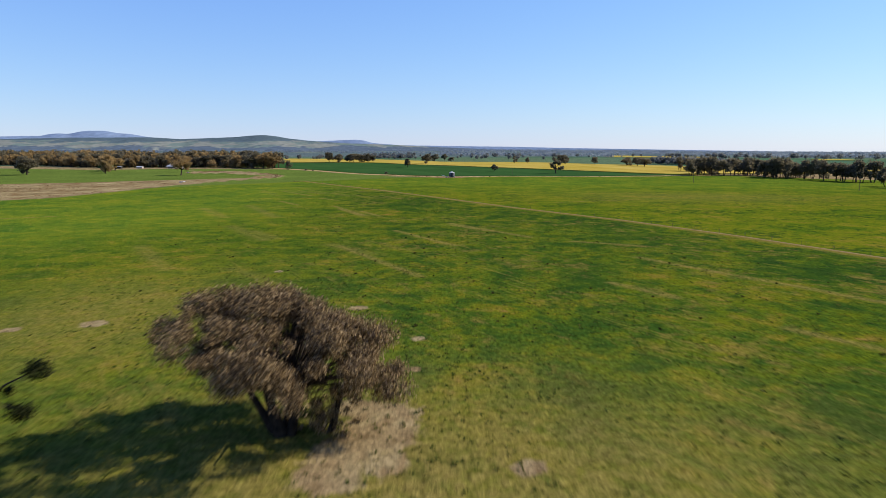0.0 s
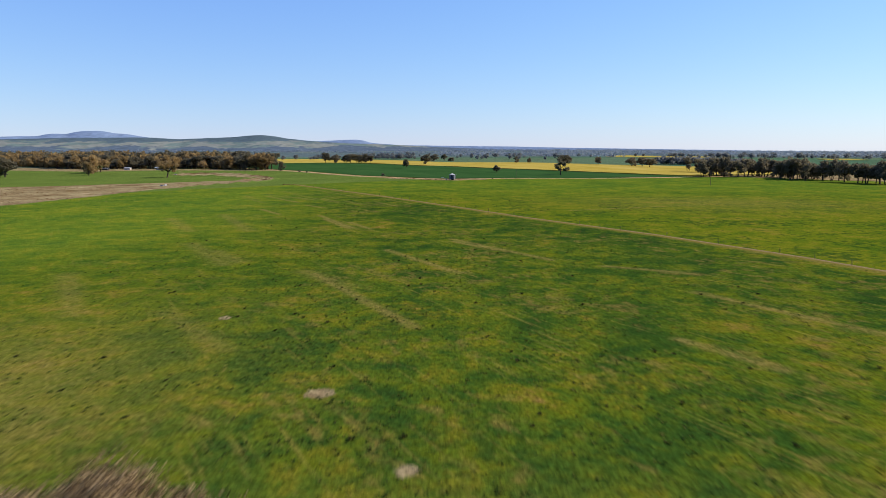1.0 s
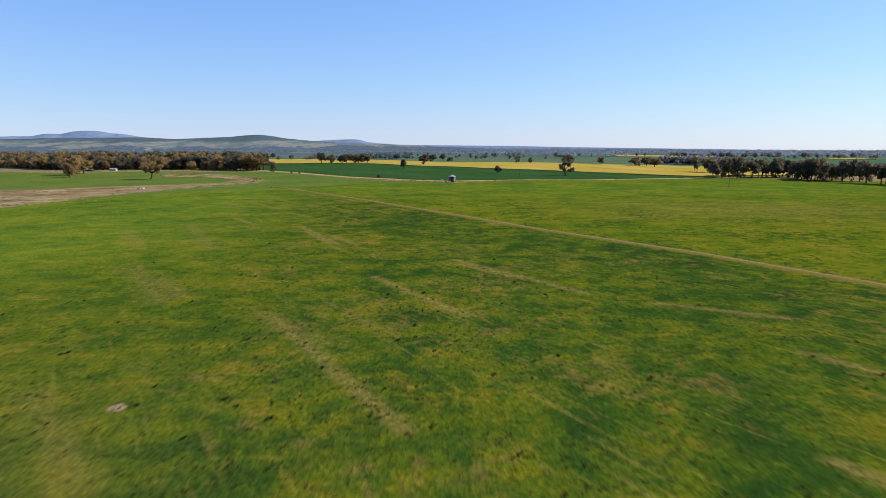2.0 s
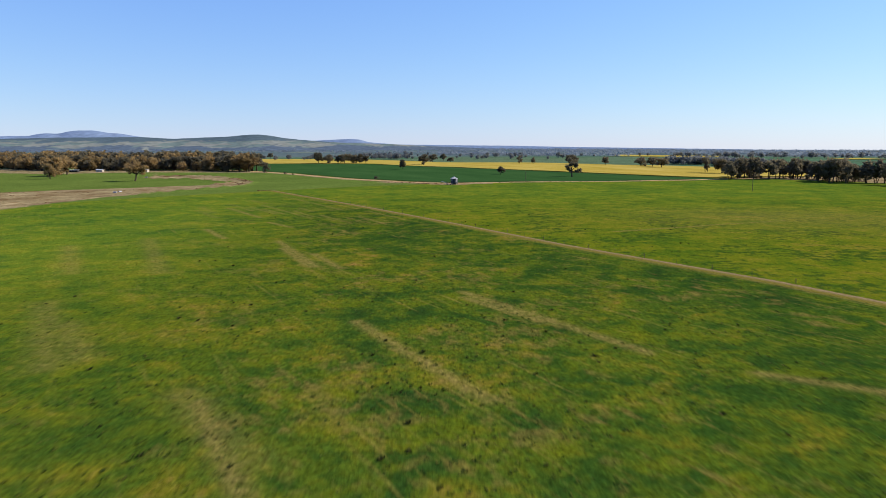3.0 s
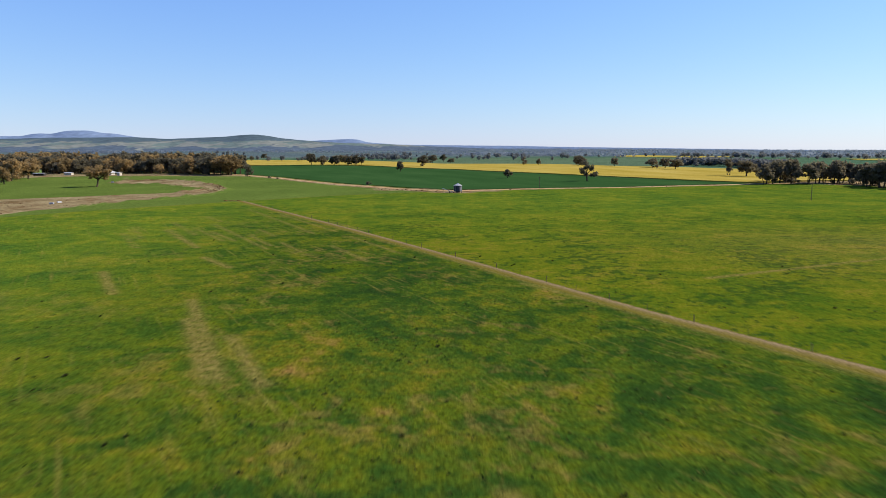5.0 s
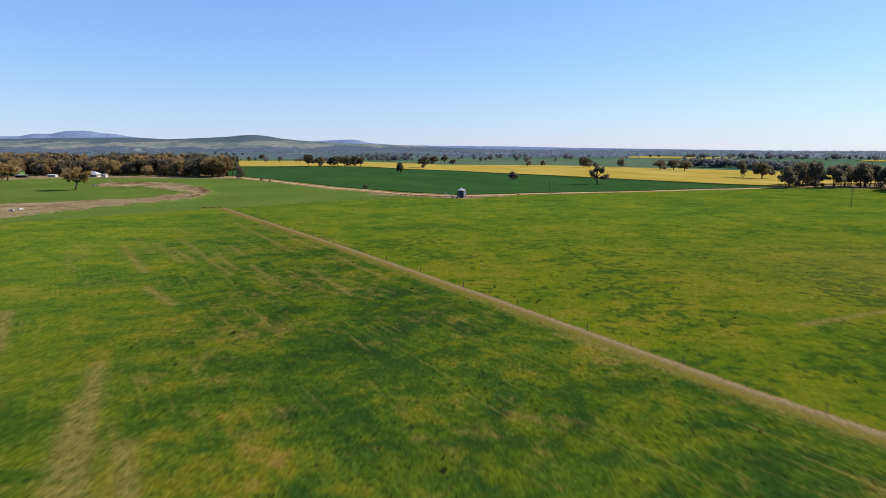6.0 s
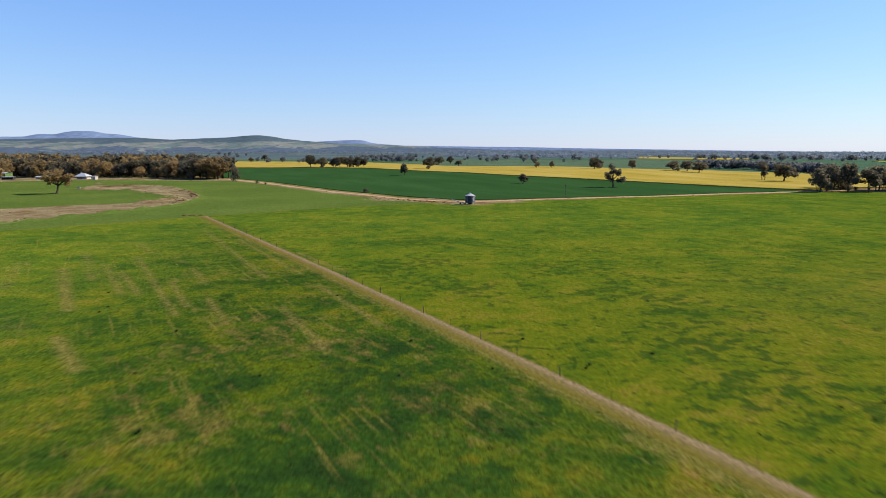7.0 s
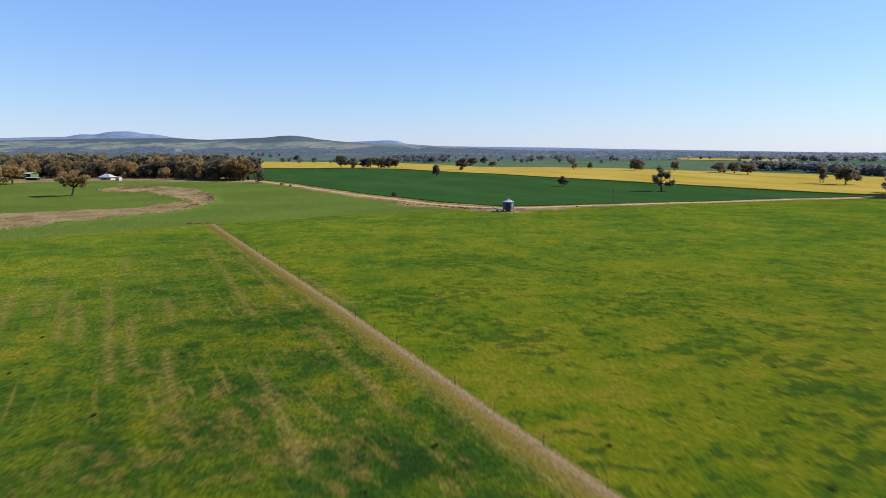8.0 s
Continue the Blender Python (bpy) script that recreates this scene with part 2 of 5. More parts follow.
STEEL = plain_material("galvanised_steel", paint(150, 156, 160), paint(196, 200, 204), 3.0, 0.42, 0.5, 0.6)
DARKSTEEL = plain_material("dark_steel", lin(46, 46, 48), lin(84, 80, 76), 3.0, 0.6, 0.4, 0.3)
SILOSTEEL = plain_material("weathered_galvanised", lin(52, 62, 76), lin(74, 83, 96), 1.5, 0.5, 0.4, 0.3)
WHITEROOF = plain_material("white_roof_sheet", lin(190, 190, 190), lin(216, 216, 214), 0.6, 0.5, 0.4)
WALLPAINT = plain_material("cream_wall", lin(196, 186, 168), lin(220, 212, 196), 0.6, 0.8, 0.2)
DARKGLASS = plain_material("dark_window", lin(28, 32, 38), lin(44, 48, 54), 0.6, 0.15, 0.5)
GREENROOF = plain_material("shed_roof_sheet", lin(168, 180, 172), lin(200, 208, 200), 0.5, 0.5, 0.4)


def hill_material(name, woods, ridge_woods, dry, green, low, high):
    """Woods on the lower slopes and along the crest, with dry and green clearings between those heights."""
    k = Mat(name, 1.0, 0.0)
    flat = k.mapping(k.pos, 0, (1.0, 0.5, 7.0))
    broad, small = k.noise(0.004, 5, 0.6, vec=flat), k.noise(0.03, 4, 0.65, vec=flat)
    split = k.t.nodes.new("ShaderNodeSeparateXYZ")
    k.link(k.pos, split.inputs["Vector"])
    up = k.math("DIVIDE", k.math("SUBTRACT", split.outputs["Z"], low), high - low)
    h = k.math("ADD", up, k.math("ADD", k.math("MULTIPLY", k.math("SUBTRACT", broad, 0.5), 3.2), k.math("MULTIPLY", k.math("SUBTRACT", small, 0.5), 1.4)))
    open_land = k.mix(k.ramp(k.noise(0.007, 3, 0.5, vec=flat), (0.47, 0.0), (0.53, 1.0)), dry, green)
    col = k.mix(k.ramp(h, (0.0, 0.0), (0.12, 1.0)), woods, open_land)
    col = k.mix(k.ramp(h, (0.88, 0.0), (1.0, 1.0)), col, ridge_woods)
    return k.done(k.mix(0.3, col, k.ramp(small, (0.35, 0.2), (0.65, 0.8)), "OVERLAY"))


# blue-grey distance haze is put into the hills' woods and clearing colours
HILLMAT = hill_material("hazed_wooded_hill", lin(94, 108, 122), lin(88, 105, 113), lin(136, 141, 134), lin(112, 128, 124), 34.0, 66.0)
# all four mountain tones are nearly one blue: distance haze painted as colour
MOUNTMAT = hill_material("hazed_mountain", lin(122, 142, 172), lin(126, 146, 175), lin(130, 149, 177), lin(126, 146, 175), 20.0, 160.0)


# ---- helpers for meshes ----
def mesh_of(name, verts, faces, material, smooth=False):
    me = bpy.data.meshes.new(name)
    me.from_pydata([tuple(v) for v in verts], [], [tuple(int(i) for i in f) for f in faces])
    me.materials.append(material)
    if smooth:
        me.shade_smooth()
    me.update()
    return me


def part(name, bm, material, parent, label=""):
    """Links a bmesh or a mesh as one object under a thing or a part."""
    if isinstance(bm, bmesh.types.BMesh):
        me = bpy.data.meshes.new(name)
        bm.to_mesh(me)
        bm.free()
        me.materials.append(material)
    else:
        me = bm
    ob = new(name, me)
    ob.parent = parent
    return tagged(ob, label)


CTRL = [(0, 0, 0), (0, 150, 0), (0, 300, 0), (-60, 300, 0), (60, 200, 0), (-110, 120, 0), (110, 110, 0), (0, 420, 0), (-94, 461, -.5), (7, 505, .1),
        (-249, 626, -2.3), (122, 708, -4.7), (58, 741, -3.4), (-174, 743, -1), (250, 659, -5.2), (-52, 963, -4.7), (-325, 797, -.7), (-202, 1190, -2.5),
        (123, 1151, -4.8), (366, 1171, -10), (-600, 1000, -1), (340, 590, -7), (130, 430, -1.7), (-1200, 2500, 0), (1500, 2500, -10), (0, 2500, -6),
        (328, 864, -9), (183, 480, -3.2)]
CT = np.array(CTRL, float)


def terrain(x, y):
    """Height of the land: nearly level, dipping gently away to the far right, rising again far off."""
    x, y = np.asarray(x, float), np.asarray(y, float)
    d = (x[..., None] - CT[:, 0]) ** 2 + (y[..., None] - CT[:, 1]) ** 2
    w = 1 / (d + 3600.0) ** 2
    z = (w * CT[:, 2]).sum(-1) / w.sum(-1)
    r = np.hypot(x, y)
    s = np.clip((r - 2200) / 2600, 0, 1)
    side = np.clip(1 - x / 2200, -0.4, 1.3)
    return z + 20 * side * s * s * (3 - 2 * s)


def ground_z(x, y):
    return float(terrain(x, y))


def poly_mask(x, y, poly):
    """Which points lie within a polygon."""
    inside = np.zeros(x.shape, bool)
    for (x0, y0), (x1, y1) in zip(poly, poly[1:] + poly[:1]):
        if y0 != y1:
            inside ^= ((y0 > y) != (y1 > y)) & (x < (x1 - x0) * (y - y0) / (y1 - y0) + x0)
    return inside


def line_dist(x, y, pts):
    """Distance to a polyline."""
    best = np.full(x.shape, 1e9)
    for (x0, y0), (x1, y1) in zip(pts, pts[1:]):
        dx, dy = x1 - x0, y1 - y0
        t = np.clip(((x - x0) * dx + (y - y0) * dy) / (dx * dx + dy * dy), 0, 1)
        best = np.minimum(best, np.hypot(x - x0 - t * dx, y - y0 - t * dy))
    return best


def soft_mask(x, y, poly, width):
    """1 inside a polygon, falling to 0 over the width."""
    m = poly_mask(x, y, poly)
    d = line_dist(x, y, poly + poly[:1])
    return np.clip(0.5 + np.where(m, d, -d) / width, 0, 1)


def resample(pts, step):
    p = np.array(pts, float)
    s = np.concatenate([[0], np.cumsum(np.hypot(*np.diff(p, axis=0).T))])
    k = np.linspace(0, s[-1], max(2, int(s[-1] / step) + 1))
    return np.stack([np.interp(k, s, p[:, i]) for i in range(p.shape[1])], 1)


# ---- the plan ----
FENCE = [(204, -88), (112, 88), (90, 130), (75, 166), (56, 203), (28, 247), (6, 287), (-27, 345), (-51, 386), (-97, 465)]
BOUNDARY = [(-420, 120), (-260, 240), (-196, 289), (-180, 306), (-176, 346), (-170, 387), (-142, 423), (-97, 465), (-60, 495), (-11, 516), (8, 518)]
ROAD = [(-330, 905), (-238, 840), (-197, 796), (-155, 740), (-93, 652), (-48, 580), (-28, 549), (-9, 531), (5, 524), (22, 530), (61, 552), (97, 585), (136, 614), (177, 638), (240, 664), (330, 690), (480, 720)]
DARK_TOP = [(-430, 1205), (-322, 1196), (-207, 1189), (-122, 1160), (-71, 1115), (16, 1020), (80, 900), (138, 806), (155, 784), (209, 710), (243, 674)]
CANOLA_TOP = [(-640, 1760), (-512, 1750), (-312, 1678), (-192, 1618), (-97, 1461), (-3, 1300), (130, 1300), (277, 1285), (372, 1240), (432, 1115), (520, 1010)]
DAM = [(-305, 455), (-255, 475), (-238, 491), (-205, 508), (-177, 525), (-154, 537), (-150, 560), (-142, 556), (-176, 605), (-215, 650), (-245, 656), (-262, 668), (-261, 699), (-226, 702), (-196, 675), (-159, 618),
       (-136, 565), (-128, 510), (-146, 467), (-160, 440), (-171, 420), (-178, 346), (-184, 306), (-198, 292), (-270, 330)]
STREAKS = [[(-24, 150), (-4, 113)], [(-43, 257), (-26, 220)], [(-30, 236), (-21, 218)], [(-13, 178), (3, 150)], [(2, 196), (22, 164)], [(40, 133), (64, 92)], [(43, 79), (50, 68)],
           [(-39, 245), (-27, 219)], [(-86, 352), (-63, 314)], [(2, 192), (12, 178)], [(-70, 282), (-58, 262)], [(-56, 299), (-46, 286)], [(28, 107), (35, 96)], [(31, 157), (46, 148)], [(47, 272), (109, 300)], [(-160, 205), (-131, 220)], [(-292, 770), (-283, 740), (-262, 700)]]
THIN = [[(-77, 367), (-45, 311)], [(-56, 336), (-45, 316)], [(-44, 322), (-36, 307)], [(-58, 351), (-49, 335)], [(-62, 396), (-33, 344)], [(-80, 419), (-39, 340)], [(-79, 356), (-60, 325)], [(-71, 347), (-57, 325)],
        [(-28, 334), (-13, 305)], [(-92, 372), (-72, 338)], [(-100, 360), (-84, 330)], [(-88, 392), (-76, 372)], [(-96, 345), (-78, 314)], [(-40, 372), (-24, 345)], [(12, 268), (18, 260), (26, 249), (30, 241)], [(-30, 316), (-18, 292)]]
BARE = [(-12, 90, 1.6), (-3, 75, 1.3), (-45, 82, 2.2), (-54, 79, 1.6), (-3, 64, 1.3), (-30, 118, 1.2), (6, 43, 1.5), (-5.5, 52, 4.4), (-5.0, 48.5, 4.2), (-7.5, 54, 3.2), (-7, 46, 3.6), (-8, 42, 3.2), (-4, 44, 2.6)]


def axis(*pieces):
    """Grid lines: (from, to, step) pieces, end to end."""
    out = []
    for a, b, s in pieces:
        out += list(np.linspace(a, b, max(2, int(round((b - a) / s)) + 1))[:-1])
    return np.array(out + [pieces[-1][1]])


def build_ground():
    xs = axis((-6500, -2000, 150), (-2000, -700, 40), (-700, -320, 8), (-320, -160, 3.5), (-160, -75, 1.7), (-75, 75, 0.8), (75, 120, 1.6), (120, 320, 4.0), (320, 700, 8), (700, 2000, 40), (2000, 6500, 150))
    ys = axis((-1500, -300, 100), (-300, 0, 15), (0, 30, 2.0), (30, 330, 0.8), (330, 430, 1.2), (430, 720, 2.6), (720, 1300, 6), (1300, 2400, 25), (2400, 5200, 60))
    gx, gy = np.meshgrid(xs, ys)
    x, y = gx.ravel(), gy.ravel()
    z = terrain(x, y)
    near = (np.abs(x) < 350) & (y > -50) & (y < 720)
    rng = np.random.RandomState(4)
    # low swells and tussocky roughness
    near = near * np.clip((line_dist(x, y, FENCE) - 2.4) / 2.0, 0, 1)
    z += 0.05 * np.sin(x * 0.21 + 1.3 * np.sin(y * 0.11)) * np.sin(y * 0.17) * near
    z += rng.uniform(-0.05, 0.05, x.shape) * near
    dam = soft_mask(x, y, DAM, 12)
    # the scraped earth bank round the dam stands up along its edges
    rough = 0.75 + 0.45 * np.sin(x * 0.31 + y * 0.12) * np.sin(y * 0.23 - x * 0.17) + rng.uniform(-0.25, 0.25, x.shape)
    bank = np.exp(-(line_dist(x, y, DAM[5:20]) / 2.9) ** 2) * 2.3 * dam * rough
    z += bank
    me = bpy.data.meshes.new("ground")
    nx, ny = len(xs), len(ys)
    idx = np.arange(nx * ny).reshape(ny, nx)
    quads = np.stack([idx[:-1, :-1], idx[:-1, 1:], idx[1:, 1:], idx[1:, :-1]], -1).reshape(-1, 4)
    me.vertices.add(nx * ny)
    me.vertices.foreach_set("co", np.stack([x, y, z], 1).ravel())
    me.loops.add(quads.size)
    me.loops.foreach_set("vertex_index", quads.ravel().astype(np.int32))
    me.polygons.add(len(quads))
    me.polygons.foreach_set("loop_start", np.arange(0, quads.size, 4, dtype=np.int32))
    me.update(calc_edges=True)
    me.shade_smooth()
    values = {}
    crop_poly = BOUNDARY + [(5, 524), (-28, 549), (-93, 652), (-155, 740), (-238, 840), (-330, 905), (-900, 1100), (-900, 120)]
    values["crop"] = soft_mask(x, y, crop_poly, 3.0)
    right_poly = FENCE + [(-60, 495), (-11, 516), (22, 530), (61, 552), (136, 614), (240, 664), (480, 720), (900, 700), (900, -200), (230, -200)]
    values["yellow"] = soft_mask(x, y, right_poly, 3.0)
    values["lush"] = values["yellow"] * np.clip((y - 300) / 140, 0, 1) * 0.9
    values["lush"] = np.maximum(values["lush"], 0.9 * (1 - values["yellow"]) * np.clip((y - 90 - 0.7 * (x + 120)) / 90, 0, 1) * np.clip((-x - 35) / 60, 0, 1))
    values["yellow"] = np.maximum(values["yellow"], 0.45 * np.clip((-18 - x) / 25, 0, 1) * np.clip((290 - y) / 60, 0, 1))
    # the sward is ranker in a band beside the fence
    from_fence = line_dist(x, y, FENCE)
    values["rank"] = (1 - soft_mask(x, y, right_poly, 3.0)) * np.exp(-((from_fence - 24) / 20) ** 2) * np.clip((y - 60) / 60, 0, 1)
    dry = np.zeros(x.shape)
    for s in STREAKS:
        dry = np.maximum(dry, 0.88 * np.exp(-(line_dist(x, y, s) / 0.85) ** 2))
    for s in THIN:
        dry = np.maximum(dry, 0.8 * np.exp(-(line_dist(x, y, s) / 0.5) ** 2))
    # broad thin swathes where the drill ran wide
    for swathe in ([(-62, 190), (-44, 160)], [(-78, 262), (-55, 215)], [(-26, 152), (-16, 138)], [(-52, 178), (-42, 163)], [(-92, 250), (-72, 215)], [(-40, 122), (-26, 104)], [(-70, 150), (-52, 120)]):
        dry = np.maximum(dry, 0.42 * np.exp(-(line_dist(x, y, swathe) / 2.0) ** 2))
    # the ground is thinner and drier close to the tree
    dry = np.maximum(dry, 0.9 * np.exp(-((x + 3) ** 2 / 30 ** 2 + (y - 40) ** 2 / 20 ** 2)))
    dry = np.maximum(dry, 0.5 * np.exp(-((x + 48) ** 2 / 22 ** 2 + (y - 85) ** 2 / 30 ** 2)))
    dry = np.maximum(dry, 0.95 * np.exp(-(line_dist(x, y, [(px - 1.2, py - 0.65) for px, py in FENCE]) / 1.3) ** 2))
    dry = np.maximum(dry, 0.38 * np.exp(-((x - 120) ** 2 / 60 ** 2 + (y - 310) ** 2 / 40 ** 2)))
    dry = np.maximum(dry, 0.6 * np.exp(-(line_dist(x, y, BOUNDARY[6:]) / 1.3) ** 2))
    values["dry"] = dry
    soil = dam.copy()
    for bx, by, br in BARE:
        soil = np.maximum(soil, 0.88 * np.exp(-((x - bx) ** 2 + (y - by) ** 2) / br ** 2))
    soil = np.maximum(soil, 0.9 * np.exp(-(line_dist(x, y, ROAD) / 9.0) ** 2))
    soil = np.maximum(soil, 0.9 * np.exp(-((x + 22) ** 2 / 26 ** 2 + (y - 541) ** 2 / 14 ** 2)))
    soil = np.maximum(soil, 0.9 * np.exp(-((x - 5) ** 2 / 15 ** 2 + (y - 511) ** 2 / 7 ** 2)))
    soil = np.maximum(soil, 0.9 * np.exp(-(line_dist(x, y, [(-75, 618), (-36, 556), (-14, 528), (4, 518), (26, 524)]) / 8.0) ** 2))
    yard = [(-165, 752), (-235, 770), (-330, 778), (-390, 745), (-560, 830), (-700, 900), (-640, 960), (-400, 880), (-300, 850), (-200, 830)]
    soil = np.maximum(soil, 0.62 * soft_mask(x, y, yard, 12))
    soil = np.maximum(soil, 0.9 * soft_mask(x, y, [(255, 672), (330, 640), (420, 560), (620, 560), (620, 800), (330, 720)], 14))
    soil = np.maximum(soil, 0.8 * np.exp(-(line_dist(x, y, [(-292, 770), (-283, 740), (-262, 700)]) / 2.2) ** 2))
    values["soil"] = soil
    # blends by distance that bring in the hazed ground colours
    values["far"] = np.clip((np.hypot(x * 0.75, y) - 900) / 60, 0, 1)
    values["hazed_woods"] = np.clip((np.hypot(x, y) - 2000) / 500, 0, 1)
    for name, v in values.items():
        a = me.attributes.new(name, "FLOAT", "POINT")
        a.data.foreach_set("value", v.astype(np.float32))
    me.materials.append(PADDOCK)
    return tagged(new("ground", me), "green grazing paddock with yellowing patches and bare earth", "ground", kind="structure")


build_ground()


def slab_field(name, low, high, height, material, label, rows=24, step=12.0, jitter=0.12):
    """A standing crop between two edge lines: an uneven top with cut sides."""
    a, b = resample(low, step), resample(high, step)
    n = max(len(a), len(b))
    pick = lambda p: np.stack([np.interp(np.linspace(0, 1, n), np.linspace(0, 1, len(p)), p[:, i]) for i in (0, 1)], 1)
    a, b = pick(a), pick(b)
    rng = np.random.RandomState(len(name))
    verts, faces = [], []
    for j in range(rows + 1):
        p = a + (b - a) * j / rows
        z = terrain(p[:, 0], p[:, 1]) + height + rng.uniform(-jitter, jitter, n) * height * 0.5
        verts += [(*q, h) for q, h in zip(p, z)]
    for j in range(rows):
        for i in range(n - 1):
            k = j * n + i
            faces.append((k, k + 1, k + n + 1, k + n))
    rim = [j for j in range(n)] + [j * n + n - 1 for j in range(1, rows + 1)] + [rows * n + i for i in range(n - 2, -1, -1)] + [j * n for j in range(rows - 1, 0, -1)]
    base = len(verts)
    for k in rim:
        x, y, _ = verts[k]
        verts.append((x, y, ground_z(x, y) - 0.3))
    for i in range(len(rim)):
        j = (i + 1) % len(rim)
        faces.append((rim[i], base + i, base + j, rim[j]))
    return tagged(new(name, mesh_of(name, verts, faces, material)), label, "field", kind="stuff")


DARK_LOW = [(x + 2.0, y - 4.0) for x, y in [(-330, 940), (-232, 850), (-190, 804), (-147, 747), (-86, 660), (-40, 588), (-22, 560), (-4, 543), (8, 537), (22, 541), (58, 562), (94, 595), (133, 624), (174, 649), (232, 671)]]
slab_field("wheat_field", DARK_LOW, DARK_TOP, 0.25, WHEAT, "dark green young wheat crop standing evenly beyond the road")
slab_field("canola_field", DARK_TOP + [(300, 700), (420, 740)], CANOLA_TOP + [(620, 900), (700, 860)], 1.1, CANOLA, "bright yellow flowering canola crop beyond the wheat")


def ribbon(name, pts, width, material, label, category, lift=0.05, step=3.0, cross=6, ragged=0.35, seed=1):
    """A worn strip of earth with a ragged edge and two shallow wheel ruts."""
    p = resample(pts, step)
    t = np.gradient(p, axis=0)
    t /= np.hypot(t[:, 0], t[:, 1])[:, None]
    side = np.stack([-t[:, 1], t[:, 0]], 1)
    rng = np.random.RandomState(seed)
    edge = [np.convolve(rng.uniform(-ragged, ragged, len(p) + 4), np.ones(5) / 2.2, "valid") for _ in (0, 1)]
    verts, faces = [], []
    for i in range(len(p)):
        for j in range(cross + 1):
            f = j / cross - 0.5
            o = f * width + (-abs(edge[0][i]) if j == 0 else abs(edge[1][i]) if j == cross else 0)
            q = p[i] + side[i] * o
            rut = -0.006 if j in (2, cross - 2) else 0.0
            z = ground_z(*q) + (lift + 0.02) * (1 - (2 * f) ** 2) - 0.02 + rut + rng.uniform(-0.005, 0.005)
            verts.append((*q, z))
    m = cross + 1
    for i in range(len(p) - 1):
        for j in range(cross):
            k = i * m + j
            faces.append((k, k + 1, k + m + 1, k + m))
    me = mesh_of(name, verts, faces, material, True)
    a = me.attributes.new("across", "FLOAT", "POINT")
    a.data.foreach_set("value", np.tile(np.linspace(1, 0, m), len(p)).astype(np.float32))
    return tagged(new(name, me), label, category, kind="structure")


ribbon("road", ROAD, 4.2, ROADEARTH, "pale unsealed farm road of packed earth", "road", 0.12, 3.0, seed=3)
ribbon("track", [(x - 0.35, y - 0.2) for x, y in FENCE], 3.8, TRACKEARTH, "worn dry vehicle track beside the wire fence", "track", 0.04, 0.8, cross=10, ragged=0.5, seed=5)


# ---- trees ----
def tube(verts, faces, pts, radii, sides=6):
    """Adds a tapered tube along points."""
    base = len(verts)
    n = len(pts)
    for i, (p, r) in enumerate(zip(pts, radii)):
        d = (Vector(pts[min(i + 1, n - 1)]) - Vector(pts[max(i - 1, 0)])).normalized()
        u = d.orthogonal().normalized()
        w = d.cross(u)
        for s in range(sides):
            a = 2 * math.pi * s / sides
            verts.append(Vector(p) + (u * math.cos(a) + w * math.sin(a)) * r)
    for i in range(n - 1):
        for s in range(sides):
            k, l = base + i * sides + s, base + i * sides + (s + 1) % sides
            faces.append((k, l, l + sides, k + sides))


def leaf_cards(rng, centres, radii, count, size, squash=0.7, slim=0.45, up=None):
    """Small leaf sprays, thick on the outside of each clump. Returns verts and faces."""
    centres, radii = np.array(centres), np.array(radii)
    w = radii ** 2
    which = rng.choice(len(centres), count, p=w / w.sum())
    d = rng.normal(size=(count, 3))
    d /= np.linalg.norm(d, axis=1)[:, None]
    r = radii[which] * (0.35 + 0.65 * rng.uniform(size=count) ** 0.6) * rng.uniform(0.66, 1.3, count)
    c = centres[which] + d * r[:, None] * np.array([1, 1, squash])
    n = rng.normal(size=(count, 3)) * 0.8 + d * 0.95 + np.array([0, 0, 0.3])
    n /= np.linalg.norm(n, axis=1)[:, None]
    # sprays lie anyhow, or point up and outwards
    u = np.cross(n, rng.normal(size=(count, 3)) if up is None else np.cross(n, d + up + rng.normal(size=(count, 3)) * 0.5))
    u /= np.linalg.norm(u, axis=1)[:, None]
    v = np.cross(n, u)
    s = size * rng.uniform(0.6, 1.4, count)[:, None]
    k = rng.uniform(slim, slim * 2, count)[:, None]
    quad = np.stack([c - u * s, c - v * s * k + n * s * 0.15, c + u * s, c + v * s * k - n * s * 0.15], 1)
    return quad.reshape(-1, 3), np.arange(count * 4).reshape(-1, 4)


def quad_mesh(name, verts, faces, material):
    me = bpy.data.meshes.new(name)
    me.vertices.add(len(verts))
    me.vertices.foreach_set("co", np.asarray(verts, float).ravel())
    me.loops.add(faces.size)
    me.loops.foreach_set("vertex_index", faces.ravel().astype(np.int32))
    me.polygons.add(len(faces))
    me.polygons.foreach_set("loop_start", np.arange(0, faces.size, faces.shape[1], dtype=np.int32))
    me.update(calc_edges=True)
    me.materials.append(material)
    return me


